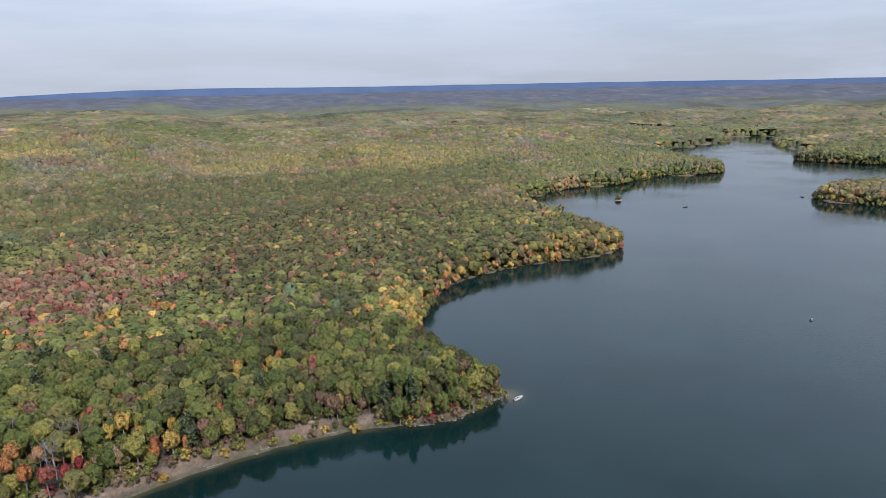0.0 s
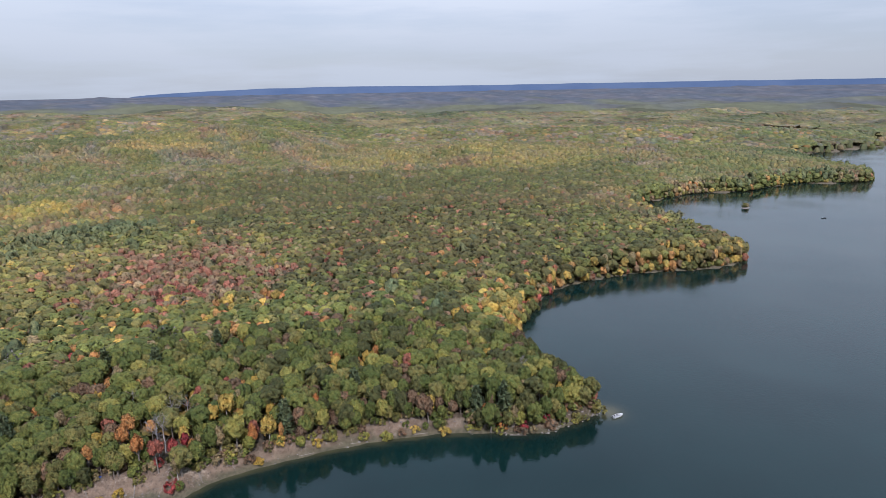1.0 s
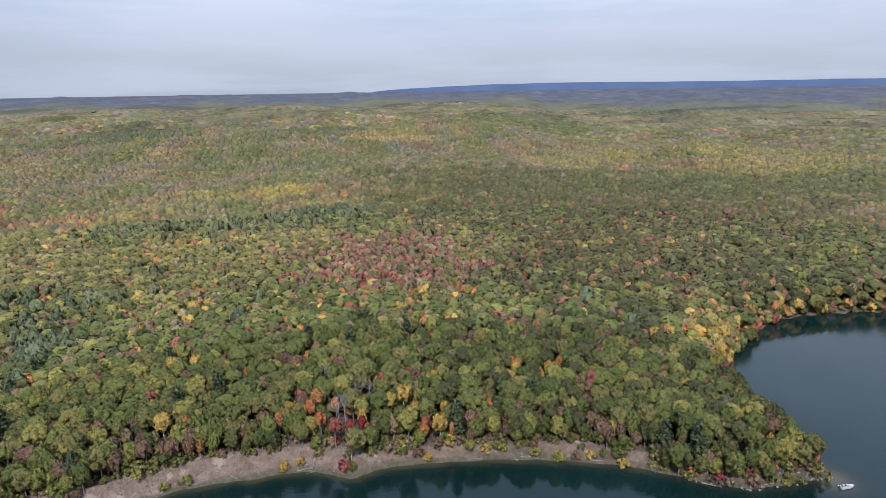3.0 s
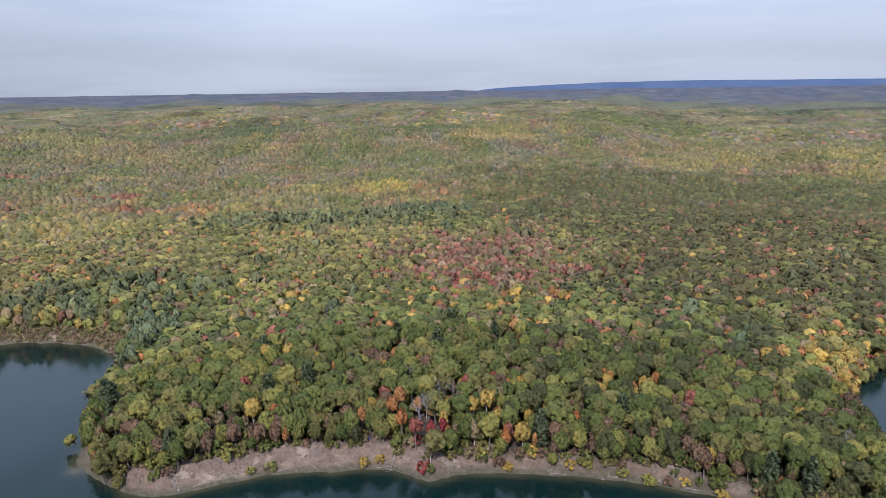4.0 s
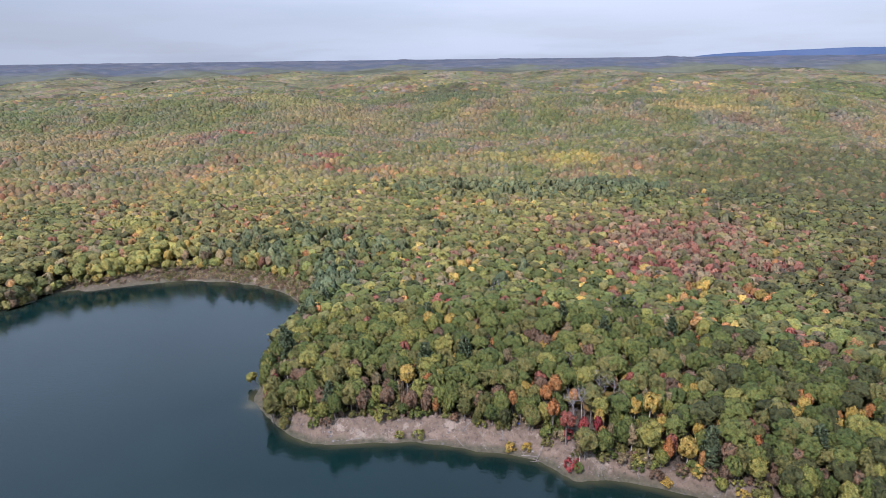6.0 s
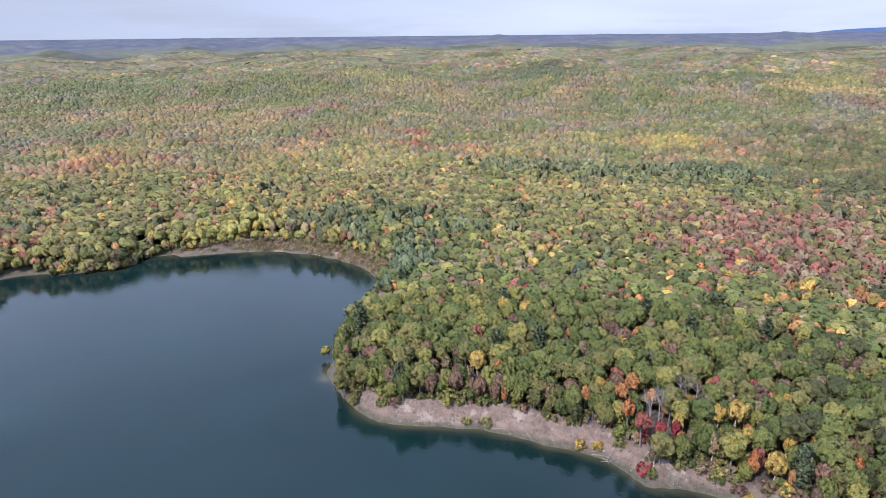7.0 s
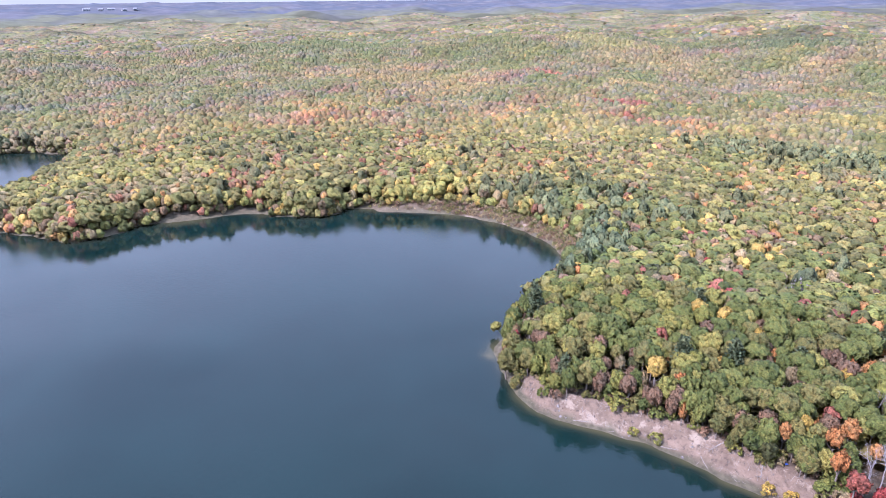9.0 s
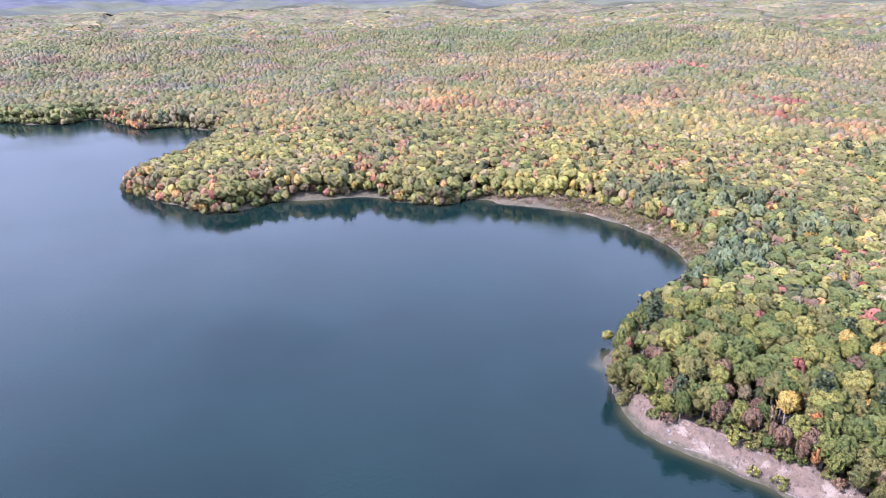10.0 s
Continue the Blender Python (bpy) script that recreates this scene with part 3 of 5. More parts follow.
# Stands in the woods: middle, half-size, share, and the kinds that prevail there.
# The dark oak stands mostly put cloud shade into the leaf colours.
STANDS = (
    (135, 365, 75, 45, 0.5, {"red": 2.5, "brown": 1.5, "olive": 2, "crimson": 0.6, "orange": 1.5, "yellow": 0.8}),
    (-182, 306, 54, 46, 0.7, {"pine": 4, "green": 3, "olive": 1.5, "tan": 0.5}),
    (-145, 256, 16, 26, 0.75, {"pine": 4, "green": 1}),
    (-290, 445, 45, 40, 0.7, {"yellow": 3, "tan": 3, "lime": 3}),
    (-105, 500, 95, 50, 0.65, {"pine": 4, "olive": 2, "lime": 1.5}),
    (-110, 615, 75, 26, 0.5, {"yellow": 1, "tan": 3, "orange": 1, "lime": 2}),
    (-300, 525, 26, 9, 0.5, {"crimson": 2, "red": 2}),
    # Cloud-shaded woods, painted by darker leaves.
    (215, 600, 215, 165, 0.9, {"green": 2, "dark_shade_oak": 6, "brown": 1, "red": 0.3}),
    (430, 600, 150, 120, 0.75, {"green": 3, "dark_shade_oak": 5, "brown": 1}),
    (55, 1012, 75, 18, 0.8, {"tan": 3, "yellow": 2}),
    (330, 850, 80, 60, 0.5, {"yellow": 2, "tan": 3, "lime": 2}),
    (540, 760, 110, 110, 0.5, {"yellow": 2, "lime": 4, "tan": 2}),
    (875, 590, 60, 45, 0.8, {"pine": 5, "green": 2}),
    (700, 440, 110, 28, 0.5, {"pine": 3, "green": 3, "orange": 0.7}),
    (-430, 140, 32, 62, 0.55, {"yellow": 2, "lime": 4, "tan": 1, "olive": 2}),
    (-273, 275, 20, 26, 0.7, {"lime": 4, "yellow": 3}),
    (-480, 310, 90, 60, 0.12, {"red": 2, "orange": 2, "tan": 2, "yellow": 1}),
    (-280, 428, 40, 30, 0.6, {"tan": 3, "lime": 2}),
    (-420, 400, 120, 90, 0.12, {"orange": 2, "tan": 3, "yellow": 2, "red": 1}),
    (1080, 330, 150, 140, 0.75, {"pine": 3, "dark_shade_oak": 4, "green": 3, "olive": 2, "lime": 1, "orange": 0.3}),
    (1260, 700, 260, 170, 0.6, {"pine": 4, "dark_shade_oak": 4, "green": 2, "olive": 1}),
    (720, 520, 160, 90, 0.45, {"pine": 3, "green": 5, "yellow": 0.8}),
    (70, 300, 60, 26, 0.22, {"red": 2, "orange": 2, "yellow": 1.5, "brown": 1}),
    (160, 305, 50, 34, 0.35, {"orange": 2, "red": 2, "yellow": 2, "lime": 2}),
    (225, 430, 120, 46, 0.35, {"red": 2, "orange": 1.5, "brown": 2}),
    # The cloud's shade again, put into the leaf colours of two stands.
    (235, 465, 190, 110, 0.76, {"dark_shade_oak": 6, "green": 1, "brown": 1, "red": 0.7}),
    (145, 335, 108, 72, 0.8, {"dark_shade_oak": 6, "green": 1, "brown": 1, "red": 0.8, "crimson": 0.5, "orange": 0.3}),
    (-345, 1030, 85, 55, 0.95, {"dark_shade_oak": 4, "pine": 3}),
    (-335, 1035, 26, 12, 0.7, {"crimson": 2, "red": 2}),
    (-420, 830, 150, 45, 0.5, {"tan": 3, "olive": 2, "orange": 0.6}),
    (-560, 1000, 140, 60, 0.6, {"dark_shade_oak": 3, "green": 3, "pine": 2}),
    (330, 1150, 120, 40, 0.6, {"tan": 3, "lime": 2}),
    (420, 960, 150, 60, 0.5, {"tan": 3, "orange": 1, "olive": 2}),
    (-60, 860, 160, 50, 0.5, {"green": 4, "pine": 2, "olive": 1}),
    (-700, 760, 110, 70, 0.6, {"green": 4, "dark_shade_oak": 2, "pine": 1}),
    (-620, 560, 130, 70, 0.5, {"tan": 3, "orange": 1.5, "olive": 2, "yellow": 1}),
    # Pale kinds put the haze's brightening of the tip into its leaves.
    (-112, 200, 42, 45, 0.45, {"lime": 3, "olive": 3, "tan": 1.2, "brown": 1.2, "green": 1}),
    (25, 205, 60, 34, 0.3, {"lime": 3, "green": 3, "olive": 2, "orange": 1, "yellow": 1}),
    # Darker leaves stand in for shade on the eastern headland.
    (88, 215, 62, 62, 0.5, {"dark_shade_oak": 3, "brown": 1, "green": 2}),
    # Paler leaves stand in for the stronger sun on these woods.
    (-130, 400, 140, 120, 0.3, {"lime": 3, "tan": 2, "olive": 2, "yellow": 1.2, "orange": 1}),
    (156, 225, 24, 34, 0.7, {"yellow": 4, "orange": 3, "lime": 2}),
    (290, 300, 115, 42, 0.75, {"dark_shade_oak": 5, "green": 2, "brown": 1, "red": 0.5}),
    (285, 270, 110, 15, 0.5, {"yellow": 2, "orange": 3, "olive": 2, "green": 2, "red": 1}),
    (12, 378, 62, 66, 0.85, {"red": 5, "crimson": 0.8, "brown": 4, "tan": 2, "olive": 1}),
    (-314, 326, 26, 20, 0.75, {"lime": 4, "yellow": 3, "olive": 1}),
    (-320, 488, 46, 42, 0.55, {"yellow": 1.5, "tan": 3, "lime": 2, "olive": 1}),
    (-192, 592, 36, 48, 0.5, {"tan": 3, "yellow": 0.8, "lime": 2, "olive": 2}),
    (-78, 640, 26, 30, 0.75, {"yellow": 3, "lime": 3}),
    (67, 1075, 62, 45, 0.65, {"lime": 4, "yellow": 0.6, "tan": 1.5, "olive": 1}),
    (-550, 1400, 120, 160, 0.7, {"lime": 4, "tan": 2}),
    (690, 1640, 70, 70, 0.8, {"tan": 3, "yellow": 1, "lime": 1}),
    (-379, 1120, 75, 80, 0.9, {"dark_shade_oak": 5, "pine": 1, "brown": 1}),
    (-60, 1120, 75, 110, 0.85, {"green": 3, "dark_shade_oak": 3, "pine": 2}),
    (390, 1400, 190, 160, 0.75, {"green": 4, "dark_shade_oak": 2, "pine": 1}),
    (-1280, 1290, 110, 90, 0.85, {"dark_shade_oak": 4, "brown": 2, "pine": 1}),
    (-970, 1042, 40, 22, 0.75, {"red": 4, "brown": 1}),
    (-526, 692, 30, 16, 0.75, {"red": 3, "crimson": 1, "orange": 1}),
    (-329, 576, 26, 12, 0.75, {"crimson": 2, "red": 3}),
    (-802, 858, 52, 22, 0.75, {"tan": 3, "yellow": 1, "lime": 1}),
    (-364, 657, 36, 20, 0.7, {"tan": 3, "yellow": 2}),
    (-578, 888, 90, 28, 0.7, {"tan": 2, "lime": 3}),
    (650, 1500, 90, 60, 0.7, {"tan": 3, "lime": 1}),
    (1000, 1950, 150, 110, 0.9, {"dark_shade_oak": 4, "pine": 3}),
    (1340, 1380, 110, 70, 0.9, {"dark_shade_oak": 4, "pine": 3}),
    (1480, 1130, 110, 60, 0.85, {"dark_shade_oak": 4, "pine": 3}),
    (900, 620, 60, 30, 0.9, {"pine": 3, "dark_shade_oak": 4}),
    (-30, 545, 36, 30, 0.7, {"pine": 3, "dark_shade_oak": 2}),
    (-940, 640, 110, 130, 0.7, {"green": 4, "pine": 3}),
)
SHARES = {"green": 42, "olive": 26, "lime": 10, "yellow": 5.5, "orange": 6.0, "red": 5.6, "crimson": 1.4, "brown": 10, "tan": 9, "pine": 2.2, "dark_shade_oak": 2.0, "bare": 0.5}
NAMES = list(SHARES)


def kinds_at(x, y, rng):
    """A kind for each place, by its stand, by chance and, to imitate haze, by distance."""
    base = np.array([SHARES[k] for k in NAMES], float)
    base /= base.sum()
    w = np.tile(base, (len(x), 1))
    gold = np.clip(0.5 + 0.4 * waves(x, y, 170, 31) + 0.35 * waves(x, y, 55, 32), 0, 1.4)[:, None]
    w = w * np.where(np.isin(NAMES, ("yellow", "orange", "tan", "lime", "red"))[None], 0.3 + 1.4 * gold, 1.0)
    west = (step(-15, 45, np.degrees(np.arctan2(-x, y))) * step(250, 480, np.hypot(x, y)))[:, None]
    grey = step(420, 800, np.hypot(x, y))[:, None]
    for names, size, seed in ((("brown", "red"), 95, 33), (("pine",), 120, 34), (("tan",), 80, 35), (("lime",), 130, 36)):
        patch = np.clip(0.6 + 0.75 * waves(x, y, size, seed), 0.12, 2.6)[:, None]
        w = w * np.where(np.isin(NAMES, names)[None], 1 + (patch - 1) * (0.5 + 0.5 * grey), 1.0)
    mid = step(240, 420, np.hypot(x, y))[:, None]
    # Greyer kinds far off and paler ones midway put haze into the colours.
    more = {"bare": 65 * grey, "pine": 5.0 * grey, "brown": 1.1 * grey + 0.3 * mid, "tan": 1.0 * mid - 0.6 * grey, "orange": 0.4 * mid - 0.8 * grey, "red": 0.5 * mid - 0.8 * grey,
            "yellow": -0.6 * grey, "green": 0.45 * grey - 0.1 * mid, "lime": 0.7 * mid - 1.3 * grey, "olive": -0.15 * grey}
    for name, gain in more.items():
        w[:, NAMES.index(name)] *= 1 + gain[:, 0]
    # Autumn tones gain in the west, partly for its brighter light and haze.
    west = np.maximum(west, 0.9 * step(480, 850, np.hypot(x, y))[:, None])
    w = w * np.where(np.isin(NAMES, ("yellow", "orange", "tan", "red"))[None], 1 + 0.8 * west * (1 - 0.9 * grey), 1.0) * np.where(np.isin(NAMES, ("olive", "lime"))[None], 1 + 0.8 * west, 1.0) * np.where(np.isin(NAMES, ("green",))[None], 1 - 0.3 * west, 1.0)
    stands = step(260, 620, np.hypot(x, y))
    for k, name in enumerate(("green", "olive", "lime", "yellow", "orange", "red", "brown", "tan", "pine")):
        w[:, NAMES.index(name)] *= np.exp(stands * (1.45 * np.tanh(2.2 * waves(x, y, 130, 81 + k)) + 0.8 * np.tanh(2 * waves(x, y, 48, 91 + k))))
    w /= w.sum(1, keepdims=True)
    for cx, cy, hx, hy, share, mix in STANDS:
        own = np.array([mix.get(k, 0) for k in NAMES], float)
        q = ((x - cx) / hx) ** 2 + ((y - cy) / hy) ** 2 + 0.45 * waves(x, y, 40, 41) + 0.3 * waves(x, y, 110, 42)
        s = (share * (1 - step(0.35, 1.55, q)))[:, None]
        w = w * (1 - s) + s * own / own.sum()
    pick = (rng.uniform(size=(len(x), 1)) > np.cumsum(w, 1)).sum(1)
    return np.minimum(pick, len(NAMES) - 1), w


def scatter(spacing, inner, outer, seed, clear=1.0):
    """Uneven tree places on land in a ring round the origin, over the side where the woods lie."""
    rng = np.random.default_rng(seed)
    g = np.arange(-outer, outer, spacing)
    x, y = (v.ravel() for v in np.meshgrid(g, np.arange(-160, outer, spacing * 0.866)))
    x = x + spacing * 0.5 * (np.round((y + 160) / (spacing * 0.866)) % 2)
    x, y = x + rng.uniform(-0.45, 0.45, x.shape) * spacing, y + rng.uniform(-0.45, 0.45, x.shape) * spacing
    r, yaw = np.hypot(x, y), np.degrees(np.arctan2(-x, y))
    keep = (r >= inner) & (r < outer) & (yaw > -79) & (yaw < 101)
    x, y = x[keep], y[keep]
    d = shore(x, y)
    keep = d > clear * bare_bank(x, y) + rng.uniform(-1.0, 1.5, len(x))
    return x[keep], y[keep], d[keep], rng


def near_band(x, y):
    """The shore woods close by, where each tree is a thing of its own."""
    return (np.hypot(x, y) < 258) & (x > -160) & (x < 150)


# Trees that stand out, by kind.
MARKS = {
    "yellow": ((9, 197), (20, 183), (-71, 190), (-78, 229), (-70, 232), (111, 189), (112, 190), (123, 236), (-79, 174)),
    "orange": ((-34, 191), (-36, 180), (-24, 196), (-22, 201), (-20, 187), (-98, 169), (-56, 183), (-100, 221), (127, 232)),
    "red": ((-28, 207), (-15, 183), (-104, 225), (-80, 208), (37, 198), (79, 197)),
    "crimson": ((-10, 184), (-6, 186), (36, 195), (-119, 181), (79, 184)),
    "brown": ((31, 184), (-75, 182), (-77, 187), (-62, 187), (-85, 184), (-91, 190), (76, 194), (62, 182), (93, 165)),
    "lime": ((9, 182), (-98, 229), (-101, 170), (-120, 215), (-77, 219), (123, 167), (126, 152), (131, 156)),
    "bare": ((-20, 218), (-8, 206), (-3, 206), (-14, 188), (-12, 193), (117, 173)),
    "pine": ((-130, 204), (-136, 228), (26, 184), (54, 191), (91, 164), (99, 158)),
    "tan": ((-118, 187), (-42, 217), (62, 231), (77, 225), (114, 213)),
}


def plant_near():
    x, y, d, rng = scatter(4.05, 100, 262, 51, 0.85)
    keep = near_band(x, y)
    x, y, d = x[keep], y[keep], d[keep]
    kind, _ = kinds_at(x, y, rng)
    kind[(NAMES.index("bare") == kind)] = NAMES.index("green")
    # a rank of smaller trees along the wood's edge
    ex, ey, ed, _ = scatter(3.5, 100, 262, 59, 0.85)
    fringe = near_band(ex, ey) & (ed - bare_bank(ex, ey) < 5.5) & (rng.uniform(size=len(ex)) > 0.3)
    ex, ey, ed = ex[fringe], ey[fringe], ed[fringe]
    mixed = [NAMES.index(n) for n in ("green", "green", "olive", "olive", "brown", "lime", "dark_shade_oak", "green", "green", "olive", "lime", "olive")]
    small = np.r_[np.zeros(len(x), bool), np.ones(len(ex), bool)]
    x, y, d, kind = np.r_[x, ex], np.r_[y, ey], np.r_[d, ed], np.r_[kind, rng.choice(mixed, len(ex))]
    for name, places in MARKS.items():
        for px, py in places:
            own = float(shore(np.array([px]), np.array([py]))[0])
            if own - bare_bank(np.array([px]), np.array([py]))[0] < -1.5:
                continue
            ok = ((x - px) ** 2 + (y - py) ** 2) > (17.0 if name == "bare" else 13.0 if name == "yellow" else 8.0)
            x, y, d, kind, small = np.r_[x[ok], px], np.r_[y[ok], py], np.r_[d[ok], own], np.r_[kind[ok], NAMES.index(name)], np.r_[small[ok], False]
    z = height(x, y)
    past = d - bare_bank(x, y)
    marked = {(px, py) for places in MARKS.values() for px, py in places}
    makers = {(n, e): [prototype(n, 100 + 9 * NAMES.index(n) + s, e) for s in range(3 if n in ("green", "olive") else 2)] for n in NAMES for e in (False, True)}
    used = set()
    for k in range(len(x)):
        tall_edge = (x[k], y[k]) in marked and -46 < x[k] < 12
        choice = makers[NAMES[kind[k]], bool(past[k] < 9) and not tall_edge]
        proto = choice[int(rng.integers(len(choice)))]
        s = rng.uniform(0.56, 1.1) * (0.92 if past[k] < 9 else 1.0)
        if (x[k], y[k]) in marked:
            s = rng.uniform(1.05, 1.25) if NAMES[kind[k]] == "bare" else rng.uniform(0.62, 0.8) if NAMES[kind[k]] == "crimson" else rng.uniform(1.05, 1.3) if NAMES[kind[k]] == "yellow" else rng.uniform(0.85, 1.05)
        elif NAMES[kind[k]] in ("yellow", "orange", "red", "crimson", "tan"):
            s *= 0.78
        if small[k]:
            s = rng.uniform(0.4, 0.74)
        m = pose(x[k], y[k], z[k] - 0.15, 0, 0, rng.uniform(0, 360)) @ Matrix.Diagonal((s, s, (s ** 0.75 if small[k] else (s * 1.15) ** 0.4) * rng.uniform(0.92, 1.08), 1))
        if proto.name in used:
            o = copy_thing(proto, pose(0, 0, 0))
            o.matrix_basis = m
        else:
            used.add(proto.name)
            proto.matrix_basis = m
    for group in makers.values():
        for proto in group:
            if proto.name not in used:
                for o in (*proto.children, proto):
                    bpy.data.objects.remove(o)


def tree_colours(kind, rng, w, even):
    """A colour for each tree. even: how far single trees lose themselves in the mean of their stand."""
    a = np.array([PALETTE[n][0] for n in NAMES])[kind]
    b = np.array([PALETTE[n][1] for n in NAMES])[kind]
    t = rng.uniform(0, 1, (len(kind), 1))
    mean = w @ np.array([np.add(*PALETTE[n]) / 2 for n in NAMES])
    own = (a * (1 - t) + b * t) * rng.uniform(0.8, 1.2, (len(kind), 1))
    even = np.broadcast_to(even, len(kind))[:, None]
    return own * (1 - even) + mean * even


def low_growth(rng):
    """Bushes that hang over the waterline where the woods come down to it."""
    x, y, d, _ = scatter(3.0, 200, 1180, 57, -1.1)
    bank = bare_bank(x, y)
    keep = np.where(bank < 2.5, (d < 5.5) & (d > -1.6), (d - bank < 5.0) & (d - bank > -1.5)) & ~near_band(x, y)
    x, y = x[keep], y[keep]
    kind, w = kinds_at(x, y, rng)
    kind[kind == NAMES.index("bare")] = NAMES.index("olive")
    kind[(kind == NAMES.index("pine"))] = NAMES.index("green")
    size = rng.uniform(0.7, 1.45, (len(x), 1))
    return x, y, kind, tree_colours(kind, rng, w, 0.2), size * (2.3, 5.0, 0.2)


def plant_middle():
    """The woods behind: the same billowing crowns with fewer, larger leaf clumps, all one mesh."""
    x, y, d, rng = scatter(5.0, 100, 1180, 52)
    keep = ~near_band(x, y) & ((np.hypot(x, y) < 530) | (d < 13))
    x, y, d = x[keep], y[keep], d[keep]
    kind, w = kinds_at(x, y, rng)
    z, tint = height(x, y), tree_colours(kind, rng, w, 0.36 * step(230, 420, np.hypot(x, y)))
    shapes = np.array([SHAPES[n] for n in NAMES])[kind] * rng.uniform(0.76, 1.22, (len(x), 1))
    shapes[:, 0] *= 1.16
    shapes[:, 1:] = np.array([SHAPES[n] for n in NAMES])[kind][:, 1:] * rng.uniform(0.9, 1.1, (len(x), 1))
    edge = d - bare_bank(x, y) < 9
    shapes[edge, 1] += shapes[edge, 2] * 0.2
    shapes[edge, 2] *= rng.uniform(0.4, 0.62, edge.sum())
    low = low_growth(rng)
    x, y, z, kind = np.r_[x, low[0]], np.r_[y, low[1]], np.r_[z, height(low[0], low[1])], np.r_[kind, low[2]]
    tint, shapes = np.r_[tint, low[3]], np.r_[shapes, low[4]]
    fine = [lobed_crown(rng, 30, 11, 5, 32, 0.23, 0.3, -0.6, 0.66) for _ in range(12)]
    plain = [lobed_crown(rng, 18, 8, 4, 14, 0.27, 0.26, -0.6, 0.72) for _ in range(12)]
    bush = [lobed_crown(rng, 9, 7, 4, 14, 0.45, 0.3, -0.85) for _ in range(6)]
    firs, twigs = [lobed_crown(rng, 20, 9, 6, 54, 0.24, 0.25, -0.75, 0.36) for _ in range(8)], [lobed_crown(rng, 9, 3, 2, 46, 0.2, 0.6, -0.6) for _ in range(5)]
    verts, cols, leans, faces, count = [], [], [], [], 0
    for k in range(len(x)):
        radius, tall, clear = shapes[k]
        name, turn, away = NAMES[kind[k]], rng.uniform(0, 6.283), np.hypot(x[k], y[k])
        moulds = bush if radius < 2.6 and clear < 1 else twigs if name == "bare" else firs if name == "pine" else fine if away < 390 else plain
        v, n, f = crown_arrays(moulds[int(rng.integers(len(moulds)))], radius, tall * (0.66 if name == "pine" else 0.5), turn)
        if name == "bare":
            v, n, f = v[9:], n[9:], np.arange(len(v) - 9).reshape(-1, 4)
        elif name == "pine":
            v = v * np.c_[1.08 - 0.3 * v[:, 2:] / tall, 1.08 - 0.3 * v[:, 2:] / tall, 1 + 0 * v[:, 2:]]
        foot = clear + tall * 0.42
        verts.append(v + (x[k], y[k], z[k] + foot))
        leans.append(n)
        cols.append(np.repeat(tint[k][None], len(v), 0))
        faces.append(f + count)
        count += len(v)
    me = link_mesh("woods", np.concatenate(verts), np.concatenate(faces), WOODS_NEAR, np.concatenate(cols), normals=np.concatenate(leans))
    tagged(new("woods", me), "mixed woods in autumn colour, green oaks with red and yellow maples", "woods", kind="stuff")


def domes(x, y, z, radius, tall, tint, rng, around=6, low=-0.25, skirt=0.9):
    """Low rounded crowns: two uneven rings and a top each."""
    n = len(x)
    ang = np.arange(around) * 2 * math.pi / around
    rows, base = [], rng.uniform(0, 6.283, n)
    for row, (size, up) in enumerate( ((skirt, low), (0.72, 0.5))):
        a = base[:, None] + ang[None] + 0.5 * row
        s = size * radius[:, None] * rng.uniform(0.78, 1.2, (n, around))
        rows.append(np.stack([x[:, None] + s * np.cos(a), y[:, None] + s * np.sin(a), z[:, None] + tall[:, None] * (up + rng.uniform(-0.16, 0.16, (n, around)))], -1))
    top = np.stack([x + 0.2 * radius * rng.normal(size=n), y + 0.2 * radius * rng.normal(size=n), z + tall * rng.uniform(0.82, 0.98, n)], -1)[:, None]
    v = np.concatenate([*rows, top], 1)
    each = 2 * around + 1
    f = []
    for j in range(around):
        m = (j + 1) % around
        f += [[j, m, around + j], [m, around + m, around + j], [around + j, around + m, 2 * around]]
    f = (np.arange(n)[:, None, None] * each + np.array(f)[None]).reshape(-1, 3)
    shade = tint[:, None] * rng.uniform(0.9, 1.1, (n, each, 1))
    return v.reshape(-1, 3), f, shade.reshape(-1, 3)


